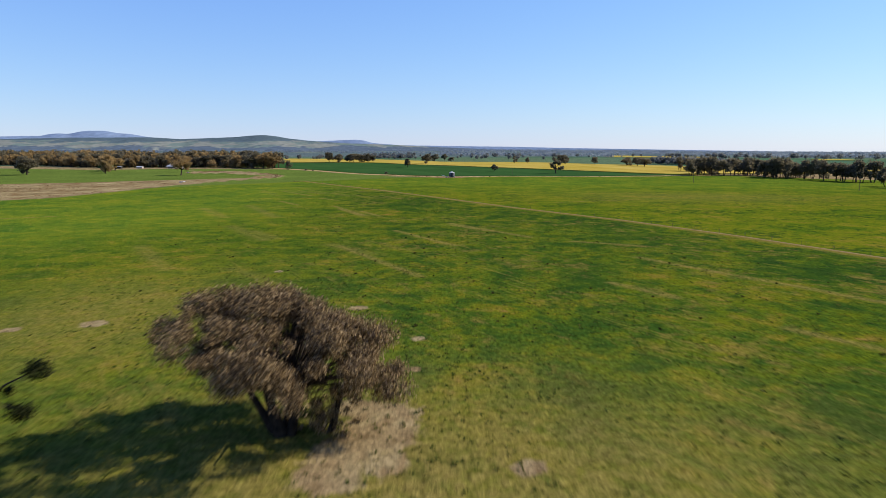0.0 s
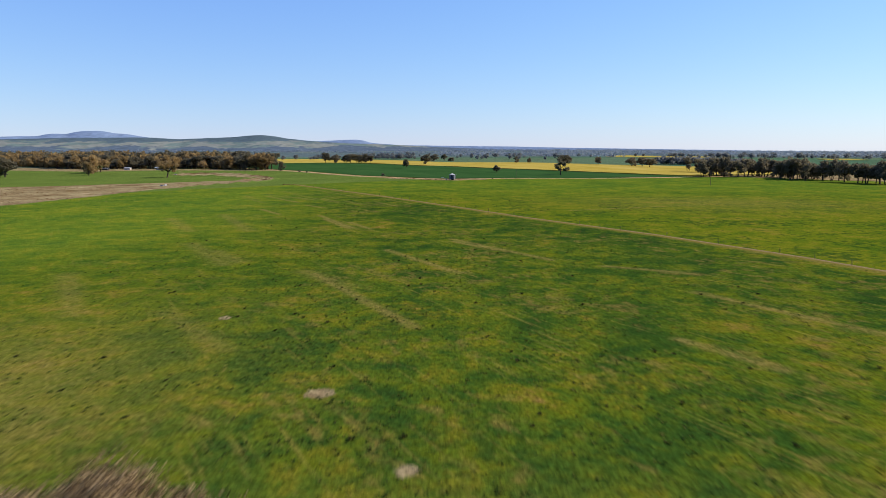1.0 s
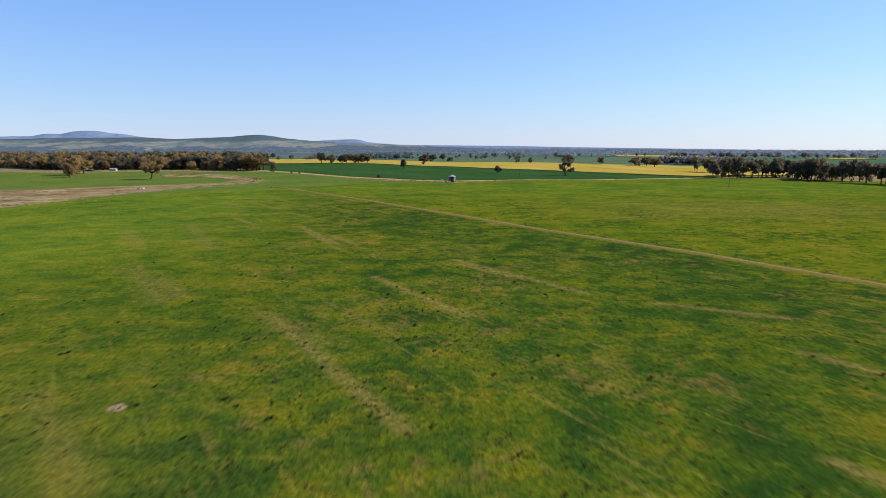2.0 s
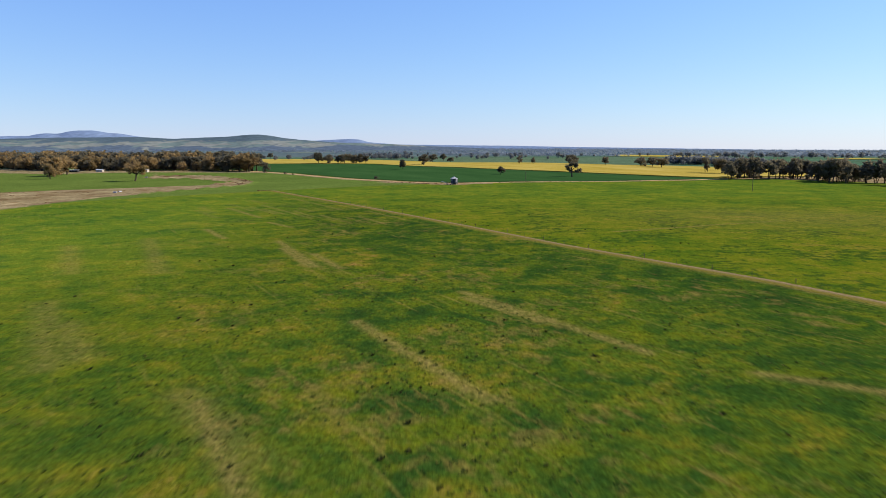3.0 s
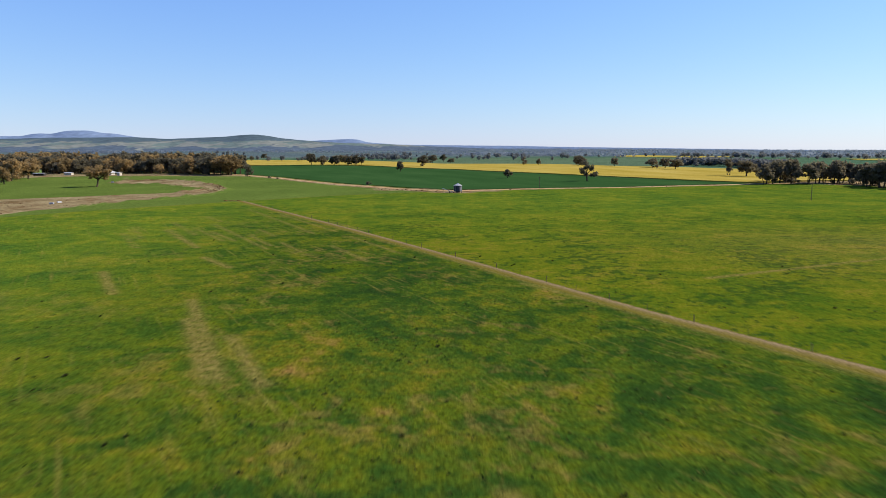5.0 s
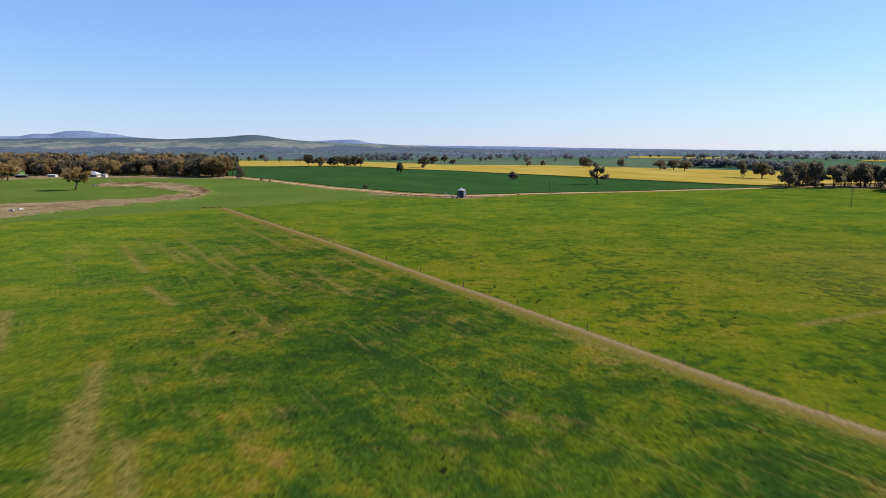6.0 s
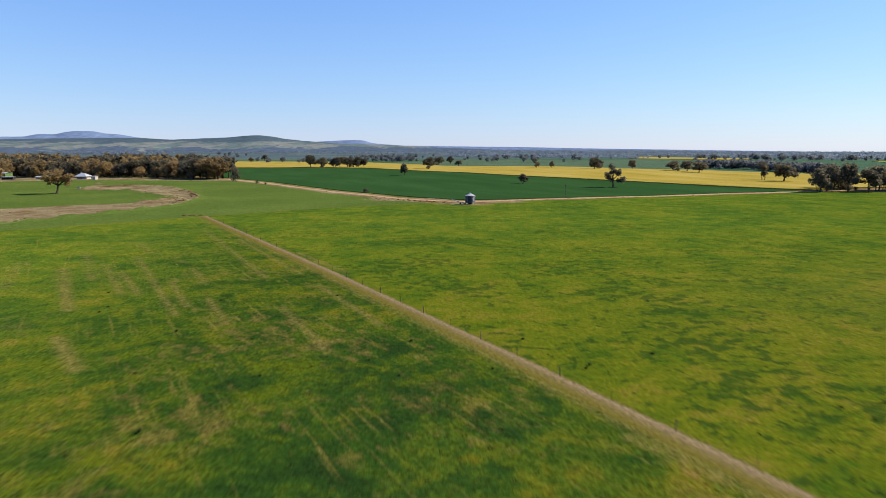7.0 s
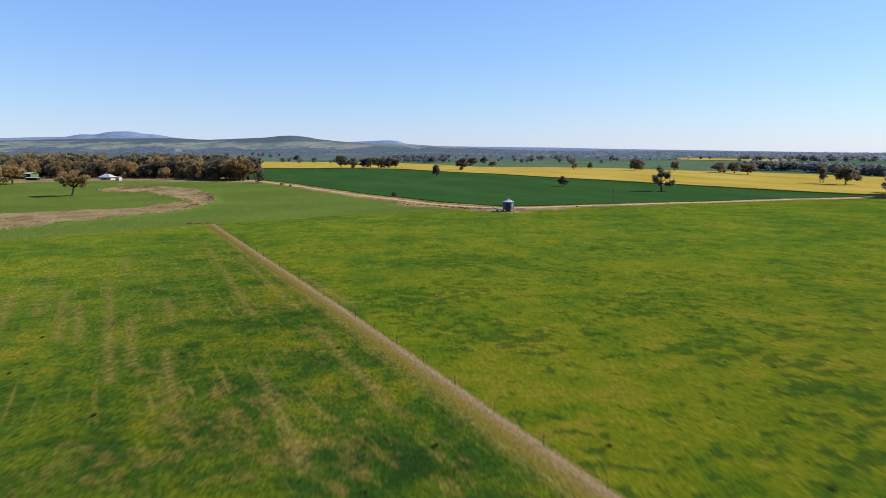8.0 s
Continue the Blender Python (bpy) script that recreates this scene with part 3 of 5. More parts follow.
def make_tree(seed, label, trunk_h, spread, clumps, cards, card, leaf, trunks=1, clump_r=0.2, lean=0.1, category="tree", group="", crown_low=0.35, thick=0.028, name="gum_tree"):
    """A tree one unit tall: forked tapered limbs, each ending in clumps of leaf sprays."""
    rng = np.random.RandomState(seed)
    verts, faces, ends = [], [], []
    for k in range(trunks):
        a = 2 * math.pi * k / trunks + rng.uniform(0, 1)
        off = 0.04 if trunks > 1 else 0.0
        foot = Vector((math.cos(a) * off, math.sin(a) * off, -0.03))
        fork = Vector((math.cos(a) * (off * 2.5 + lean * rng.uniform(0.2, 1)), math.sin(a) * (off * 2.5 + lean * rng.uniform(0.2, 1)), trunk_h * rng.uniform(0.85, 1.15)))
        mid = foot.lerp(fork, 0.5) + Vector((rng.uniform(-.02, .02), rng.uniform(-.02, .02), 0))
        r0 = thick / math.sqrt(trunks) * 1.2
        tube(verts, faces, [foot, foot.lerp(mid, 0.3), mid, fork], [r0 * 1.5, r0, r0 * 0.85, r0 * 0.7], 7)
        limbs = max(3, clumps // trunks)
        for j in range(limbs):
            b = 2 * math.pi * (j + rng.uniform(-0.3, 0.3)) / limbs * 1.618 * 2
            reach = spread * math.sqrt(rng.uniform(0.06, 1.0))
            top = 1.0 - clump_r * 0.75 - (1 - crown_low) * 0.7 * (reach / spread) ** 2 * rng.uniform(0.5, 1.0) - rng.uniform(0, 0.22)
            end = Vector((math.cos(b) * reach, math.sin(b) * reach, max(top, crown_low)))
            bend = fork.lerp(end, 0.5) + Vector((rng.uniform(-.03, .03), rng.uniform(-.03, .03), -0.03))
            tube(verts, faces, [fork, fork.lerp(bend, 0.6), bend, end], [r0 * 0.6, r0 * 0.42, r0 * 0.3, r0 * 0.08], 5)
            ends.append((end, clump_r * rng.uniform(0.65, 1.2)))
            for _ in range(2):
                e2 = bend.lerp(end, rng.uniform(0.2, 0.8)) + Vector((rng.uniform(-1, 1), rng.uniform(-1, 1), rng.uniform(-0.8, 0.6))) * clump_r * 0.9
                tube(verts, faces, [bend, bend.lerp(e2, 0.6), e2], [r0 * 0.25, r0 * 0.16, r0 * 0.05], 4)
                ends.append((e2, clump_r * rng.uniform(0.4, 0.8)))
    tree = new(name)
    tree.empty_display_size = 0.1
    tagged(tree, label, category, group)
    v, f = leaf_cards(rng, [e for e, _ in ends], [r for _, r in ends], cards, card)
    high = np.percentile(v[:, 2], 99.5)
    wide = 2 * np.percentile(np.hypot(v[:, 0], v[:, 1]), 95)
    fit = np.array([1 / wide, 1 / wide, 1 / high])      # one wide and one tall
    v = v * fit
    verts = [Vector((p.x / wide, p.y / wide, p.z / high)) for p in verts]
    part("trunk", mesh_of("trunk", verts, faces, BARK, True), BARK, tree)
    part("crown", quad_mesh("crown", v, f, leaf), leaf, tree)
    return tree


VARIANTS = {
    "broad": make_tree(11, "broad spreading gum tree with a dusty olive crown", 0.24, 0.42, 9, 2300, 0.036, LEAF, lean=0.06, crown_low=0.26, clump_r=0.19),
    "round": make_tree(31, "full-crowned gum tree with dark olive foliage", 0.2, 0.36, 11, 2300, 0.036, LEAF, lean=0.05, crown_low=0.22, clump_r=0.2),
    "open": make_tree(12, "open-crowned gum tree with clumps of foliage on bare limbs", 0.3, 0.36, 6, 1500, 0.034, LEAF, clump_r=0.15, lean=0.1, crown_low=0.3, thick=0.034),
    "tall": make_tree(13, "tall upright gum tree with a narrow dark crown", 0.28, 0.25, 10, 2100, 0.034, LEAF, lean=0.03, crown_low=0.22, clump_r=0.17),
    "ragged": make_tree(33, "tall ragged gum tree with bare stems showing below its crown", 0.34, 0.27, 9, 1900, 0.034, LEAF, trunks=2, lean=0.03, crown_low=0.3, clump_r=0.16),
    "multi": make_tree(14, "many-stemmed gum tree with a shaggy crown", 0.24, 0.34, 9, 1900, 0.036, LEAF, trunks=3, lean=0.06, crown_low=0.18, clump_r=0.19),
    "warm": make_tree(15, "gum tree with sunlit brownish olive foliage", 0.22, 0.40, 10, 2100, 0.036, LEAF_WARM, lean=0.05, crown_low=0.2, clump_r=0.19),
    "warm_open": make_tree(18, "spreading gum tree with sunlit brown foliage on a forked trunk", 0.34, 0.42, 15, 4600, 0.024, LEAF_WARM, clump_r=0.13, lean=0.12, crown_low=0.44, thick=0.028),
    "warm_tall": make_tree(16, "tall gum tree with rusty olive foliage", 0.26, 0.30, 9, 1900, 0.036, LEAF_WARM, trunks=2, lean=0.06, crown_low=0.22, clump_r=0.18),
    "bush": make_tree(17, "low rounded bush with dense dark foliage", 0.14, 0.42, 8, 700, 0.055, LEAF, trunks=3, crown_low=0.2, clump_r=0.26, category="bush", name="bush"),
}
used = set()


def spot(x, y, h, w, turn):
    return Matrix.Translation((x, y, ground_z(x, y) - 0.05)) @ Matrix.Rotation(turn, 4, "Z") @ Matrix.Diagonal((w, w, h, 1))


def plant(kind, x, y, h, w, turn=0.0, group=""):
    """Sets a tree of that kind at a place: h metres tall and w metres wide."""
    m = spot(x, y, h, w, turn)
    t = VARIANTS[kind]
    if kind in used:
        t = copy_thing(t, m @ Matrix.Diagonal([1 / s for s in t.scale] + [1]))
    else:
        used.add(kind)
        t.matrix_basis = m
    return tagged(t, group=group)


def woodland(name, trees, label):
    """Many trees grown together, too close to tell apart, as one object."""
    vs, fs, mats, count = [], [], [], 0
    for kind, x, y, h, w, turn in trees:
        m = np.array(spot(x, y, h, w, turn))
        for child in VARIANTS[kind].children:
            me = child.data
            co = np.empty(len(me.vertices) * 3)
            me.vertices.foreach_get("co", co)
            ix = np.empty(len(me.loops), np.int32)
            me.loops.foreach_get("vertex_index", ix)
            co = co.reshape(-1, 3)
            kind_of = {"bark": 0, "gum_leaves": 1, "warm_gum_leaves": 2}[me.materials[0].name]
            if kind_of:
                # within the mass fewer, larger sprays are enough
                q = co.reshape(-1, 4, 3)[::3]
                co = (q.mean(1, keepdims=True) + (q - q.mean(1, keepdims=True)) * 1.6).reshape(-1, 3)
                ix = np.arange(len(co))
            vs.append(co @ m[:3, :3].T + m[:3, 3])
            fs.append(ix.reshape(-1, 4) + count)
            mats.append(np.full(len(ix) // 4, kind_of, np.int32))
            count += len(co)
    me = quad_mesh(name, np.concatenate(vs), np.concatenate(fs), BARK)
    me.materials.append(LEAF)
    me.materials.append(LEAF_WARM)
    me.polygons.foreach_set("material_index", np.concatenate(mats))
    return tagged(new(name, me), label, "woods", kind="stuff")


rng = np.random.RandomState(21)
# single trees in the paddocks and crops
for kind, x, y, h, w in [
    ("warm_open", -249, 625, 14.4, 16), ("open", 121, 705, 16.5, 13.5), ("tall", 58, 744, 7.6, 7.0), ("tall", -51, 950, 12, 8.5), ("round", -29, 1145, 16, 16),
    ("open", 131, 1205, 13.2, 11), ("tall", 154, 1200, 10.5, 6.5), ("broad", 288, 1250, 14.2, 12), ("round", 335, 1200, 14.5, 18), ("broad", 345, 1170, 15, 17),
    ("broad", 340, 1112, 14.5, 19), ("broad", 326, 858, 16.5, 19), ("round", -17, 1370, 14, 15), ("tall", 4, 1488, 14, 12), ("broad", 17, 1334, 9, 12),
    ("round", -398, 630, 16.5, 17), ("warm_tall", -338, 660, 12.5, 8.5), ("warm", -360, 703, 16.5, 17), ("warm", -364, 732, 14, 17), ("round", -510, 916, 15, 17), ("broad", -552, 955, 13, 14),
    ("broad", 206, 1150, 15, 15), ("multi", 219, 1178, 13, 14), ("round", 240, 1300, 16, 13), ("ragged", 318, 884, 18, 10),
    ("tall", -420, 1619, 11, 9), ("broad", -450, 1835, 14, 14), ("tall", -619, 1905, 12, 9)]:
    plant(kind, x, y, h * 1.06, w * 1.12, rng.uniform(0, 6.3), "paddock trees")
for kind, x, y, h, w in [("bush", -52, 608, 2.6, 3.8), ("bush", -175, 748, 11, 7), ("bush", -150, 722, 2.0, 3.0), ("bush", -139, 706, 1.5, 2.4)]:
    plant(kind, x, y, h, w, rng.uniform(0, 6.3), "roadside bushes")
# the row on the far edge of the wheat
for i, (x, h) in enumerate([(-206, 18.5), (-190, 15), (-170, 14.5), (-162, 16), (-152, 15), (-143, 14), (-136, 16), (-127, 13)]):
    plant(["broad", "round", "multi", "broad"][i % 4], x, 1193 + rng.uniform(-5, 10), h, h * rng.uniform(0.85, 1.15), rng.uniform(0, 6.3), "trees on the wheat's far edge")
# the belt along the road by the homestead: its edge tree by tree, the rest grown together
BELT = ["warm", "warm_tall", "round", "warm", "multi", "warm_tall", "broad", "ragged"]
edge = resample([(-203, 792), (-250, 815), (-300, 838), (-345, 842), (-400, 848), (-470, 865), (-560, 950), (-700, 1010), (-860, 1060)], 9.0)
behind = []
for x, y in edge:
    if x < -0.70 * y - 40:
        continue
    deep = 2 if x > -240 else 3 if x > -300 else 6
    for j in range(deep):
        px, py = x + rng.uniform(-4, 4), y + j * 21 + rng.uniform(-8, 8)
        h = rng.uniform(9, 16.5) + min(j, 4) * 1.5 + (3.5 if x > -255 else 0.0)
        tree = (BELT[rng.randint(8)], px, py, h, h * rng.uniform(0.85, 1.2), rng.uniform(0, 6.3))
        if -345 < px < -306 and py < 826:
            continue
        if j == 0:
            plant(*tree, "homestead tree belt")
        else:
            behind.append(tree)
# low young trees fill the edge
for x, y in edge:
    if x < -0.70 * y - 40 or x > -225:
        continue
    for back in (8, 26):
        h = rng.uniform(4.5, 9.5)
        behind.append((["warm", "bush", "multi", "round"][rng.randint(4)], x + rng.uniform(-6, 6), y + back + rng.uniform(0, 14), h, h * 1.25, rng.uniform(0, 6.3)))
woodland("homestead_woodland", behind, "dense belt of sunlit gum trees behind the homestead")
# the grove where the road runs out
inner = []
GROVE = [(249, 660), (259, 667), (272, 665), (276, 680), (283, 660), (293, 667), (299, 676), (308, 668), (316, 674), (322, 676), (324, 664), (318, 640), (311, 632), (316, 628), (314, 622), (322, 626), (330, 628), (336, 629), (321, 614), (341, 618), (345, 617),
         (340, 588), (345, 578), (349, 577), (346, 567), (353, 567), (351, 556), (349, 545), (360, 552), (268, 678), (333, 640), (350, 610)]
for i, (x, y) in enumerate(GROVE):
    h = rng.uniform(14, 19.5) * (0.8 if i == 0 else 1.0)
    tree = (["multi", "round", "broad", "tall", "ragged", "broad", "tall", "multi", "ragged", "tall"][i % 10], x + rng.uniform(-1, 1), y + rng.uniform(-2, 2), h, h * rng.uniform(0.62, 0.9), rng.uniform(0, 6.3))
    plant(*tree, "roadside grove")
    if i % 2 and i < 18:
        inner.append((["tall", "ragged", "multi"][i % 3], x + rng.uniform(4, 16), y + rng.uniform(10, 30), h * 0.95, h * 0.7, tree[5]))
for _ in range(16):
    f, h = rng.uniform(), rng.uniform(2.5, 6)
    inner.append(("bush", 275 + 75 * f + rng.uniform(-6, 6), 676 - 45 * f + rng.uniform(2, 26), h, h * 1.3, rng.uniform(0, 6.3)))
plant("round", 284, 412, 13, 14, 1.0, "roadside grove")
plant("multi", 292, 432, 13, 11, 2.0, "roadside grove")
woodland("grove_woodland", inner, "shaded gum trees standing thick inside the roadside grove")


# ---- far woods: belts and scattered trees out to the horizon ----
def far_woods(name, places, heights, label, material, cards=34, seed=7, leaf=0.17, wide=0.85):
    rng = np.random.RandomState(seed)
    n = len(places)
    p = np.repeat(np.array(places), cards, axis=0)
    h = np.repeat(np.array(heights), cards)
    d = rng.normal(size=(n * cards, 3))
    d /= np.linalg.norm(d, axis=1)[:, None]
    d *= rng.uniform(size=n * cards)[:, None] ** 0.4
    w = np.repeat(rng.uniform(0.4, 0.65, n), cards)
    c = np.stack([p[:, 0] + d[:, 0] * h * w * wide, p[:, 1] + d[:, 1] * h * w * wide, terrain(p[:, 0], p[:, 1]) + h * (0.52 + 0.42 * d[:, 2])], 1)
    u = rng.normal(size=(n * cards, 3))
    u /= np.linalg.norm(u, axis=1)[:, None]
    v = np.cross(u, rng.normal(size=(n * cards, 3)))
    v /= np.linalg.norm(v, axis=1)[:, None]
    s = (h * leaf * rng.uniform(0.6, 1.3, n * cards))[:, None]
    quad = np.stack([c - u * s, c - v * s, c + u * s, c + v * s], 1).reshape(-1, 3)
    me = quad_mesh(name, quad, np.arange(len(quad)).reshape(-1, 4), material)
    return tagged(new(name, me), label, "woods", kind="stuff")


rng = np.random.RandomState(33)
# belts: from, to, trees, how far they straggle
belts = [((-366, 1640), (-300, 1640), 7, 40), ((-212, 1764), (-71, 1703), 30, 40), ((-283, 2432), (-95, 2420), 30, 90), ((114, 1952), (235, 2044), 6, 60), ((458, 1340), (514, 1260), 16, 25),
         ((425, 1330), (490, 1250), 60, 16), ((490, 1250), (462, 1010), 90, 12), ((660, 1900), (1250, 1350), 70, 22), ((700, 2150), (1500, 1750), 90, 30), ((-1080, 2350), (-1000, 2350), 12, 30), ((-690, 1600), (-640, 1580), 9, 30), ((-420, 1700), (-560, 1850), 3, 60), ((-748, 2571), (-895, 2524), 12, 60), ((60, 1700), (300, 1800), 7, 60)]
spots, tall = [], []
for (x0, y0), (x1, y1), n, loose in belts:
    for _ in range(n):
        f = rng.uniform()
        spots.append((x0 + (x1 - x0) * f + rng.normal() * loose * 0.3, y0 + (y1 - y0) * f + rng.normal() * loose))
        tall.append(rng.uniform(7, 17))
for _ in range(70):
    r, a = rng.uniform(1650, 2500), radians(rng.uniform(-42, 46))
    spots.append((r * math.sin(a), r * math.cos(a)))
    tall.append(rng.uniform(8, 14))
far_woods("far_trees", spots, tall, "scattered gum trees and shelter belts across the far paddocks", HAZED_FARWOOD, 170, 7, 0.085)
spots, tall = [], []
for (x0, y0), (x1, y1), n, loose in [((-1, 2799), (515, 2111), 130, 90), ((423, 3194), (1500, 2600), 330, 160), ((-1526, 2914), (-1290, 2737), 40, 60), ((-1267, 2737), (-1100, 2762), 16, 40), ((900, 2000), (1800, 1700), 160, 110),
                                     ((-2600, 3000), (-900, 3300), 70, 40), ((-900, 3200), (0, 3100), 120, 90), ((0, 3500), (1200, 3600), 300, 160), ((1000, 3300), (2600, 2700), 300, 180), ((-300, 4000), (1500, 4200), 320, 150), ((1200, 4000), (3000, 3300), 320, 180), ((-2800, 3500), (-700, 3800), 190, 60)]:
    for _ in range(n):
        f = rng.uniform()
        spots.append((x0 + (x1 - x0) * f + rng.normal() * 30, y0 + (y1 - y0) * f + rng.normal() * loose))
        tall.append(rng.uniform(10, 16) if y0 < 3000 else rng.uniform(7, 12))
far_woods("distant_woods", spots, tall, "lines of woodland far across the plain, haze put into their colour", HAZED_BLUEWOOD, 44, 9, 0.13, 2.4)
slab_field("far_canola_field", [(860, 1500), (930, 1470)], [(900, 1620), (960, 1590)], 1.1, CANOLA, "distant strip of yellow flowering canola", 4, 40)
slab_field("far_canola_field", [(515, 2111), (600, 1980), (686, 1850)], [(640, 2500), (760, 2250), (860, 2080)], 1.1, CANOLA, "distant strip of yellow flowering canola", 4, 40)


# ---- hills on the skyline ----
def ridge(name, dist, profile, depth, material, label, foot=-20):
    """A range of hills at a distance: (tenths of a degree from straight ahead, height) along its crest."""
    p = np.array(profile, float)
    a = np.arange(p[0, 0], p[-1, 0], 2.0)
    h = np.interp(a, p[:, 0], p[:, 1])
    k = np.exp(-np.linspace(-2, 2, 7) ** 2)
    h = np.convolve(np.pad(h, 3, "edge"), k / k.sum(), "valid")
    verts, faces = [], []
    rows = 10
    for j in range(rows + 1):
        f = j / rows
        for i, (ai, hi) in enumerate(zip(a, h)):
            bump = noise.noise((ai * 0.05, f * 6, 3.1)) * 0.06 * math.sin(math.pi * f)
            r = dist - depth * f
            z = foot + (hi - foot) * max(0.0, (math.cos(math.pi * f) * 0.5 + 0.5) + bump) + noise.noise((ai * 0.2, f * 9, 7.7)) * 1.0
            verts.append((r * math.sin(radians(ai / 10)), r * math.cos(radians(ai / 10)), z))
    n = len(a)
    for j in range(rows):
        for i in range(n - 1):
            m = j * n + i
            faces.append((m, m + 1, m + n + 1, m + n))
    return tagged(new(name, mesh_of(name, verts, faces, material, True)), label, "hills", kind="structure")


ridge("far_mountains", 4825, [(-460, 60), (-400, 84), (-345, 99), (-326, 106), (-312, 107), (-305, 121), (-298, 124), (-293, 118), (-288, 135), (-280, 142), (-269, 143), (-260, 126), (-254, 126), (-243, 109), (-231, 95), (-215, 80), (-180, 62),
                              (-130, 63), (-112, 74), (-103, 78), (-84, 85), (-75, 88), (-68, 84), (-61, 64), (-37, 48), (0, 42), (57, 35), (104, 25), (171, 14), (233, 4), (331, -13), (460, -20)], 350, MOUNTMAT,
      "low mountains on the skyline, blue-grey from haze put into their colour")
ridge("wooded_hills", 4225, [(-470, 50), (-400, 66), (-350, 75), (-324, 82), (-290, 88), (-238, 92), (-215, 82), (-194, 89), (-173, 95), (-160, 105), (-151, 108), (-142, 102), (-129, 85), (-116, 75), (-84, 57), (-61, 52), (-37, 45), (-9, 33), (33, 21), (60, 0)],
      900, HILLMAT, "long low hills with dark woods and pale clearings, haze put into their colours")


# ---- the fence ----
def box(bm, x0, x1, y0, y1, z0, z1):
    r = bmesh.ops.create_cube(bm, size=1.0, matrix=Matrix.Translation(((x0 + x1) / 2, (y0 + y1) / 2, (z0 + z1) / 2)) @ Matrix.Diagonal((x1 - x0, y1 - y0, z1 - z0, 1)))
    return r["verts"]


def cyl(bm, r0, r1, z0, z1, seg=12, m=None):
    mm = (m or Matrix()) @ Matrix.Translation((0, 0, (z0 + z1) / 2))
    return bmesh.ops.create_cone(bm, cap_ends=True, segments=seg, radius1=r0, radius2=r1, depth=z1 - z0, matrix=mm)["verts"]


def build_fence():
    fence = new("wire_fence")
    tagged(fence, "long wire fence with weathered posts and thin steel pickets", "fence")
    bm = bmesh.new()
    cyl(bm, 0.06, 0.052, -0.3, 1.1, 8)
    cyl(bm, 0.052, 0.035, 1.1, 1.125, 8)
    post_me = bpy.data.meshes.new("post")
    bm.to_mesh(post_me)
    bm.free()
    post_me.materials.append(POST)
    bm = bmesh.new()
    box(bm, -0.025, 0.025, -0.006, 0.006, -0.2, 1.02)
    box(bm, -0.006, 0.006, 0.006, 0.035, -0.2, 1.02)
    pick_me = bpy.data.meshes.new("picket")
    bm.to_mesh(pick_me)
    bm.free()
    pick_me.materials.append(DARKSTEEL)
    line = resample([(x + 0.6, y + 0.34) for x, y in FENCE], 8.0)
    for i, (x, y) in enumerate(line):
        ob = new("post" if i % 2 == 0 else "picket", post_me if i % 2 == 0 else pick_me)
        ob.parent = fence
        ob.location = (x, y, ground_z(x, y))
        ob.rotation_euler = (radians(random.uniform(-3, 3)), radians(random.uniform(-3, 3)), radians(29 + random.uniform(-4, 4)))
    for hgt in (0.25, 0.5, 0.75, 1.0):
        v, f = [], []
        tube(v, f, [Vector((x, y, ground_z(x, y) + hgt)) for x, y in line], [0.0025] * len(line), 3)
        part("wire", mesh_of("wire", v, f, DARKSTEEL), DARKSTEEL, fence)


build_fence()


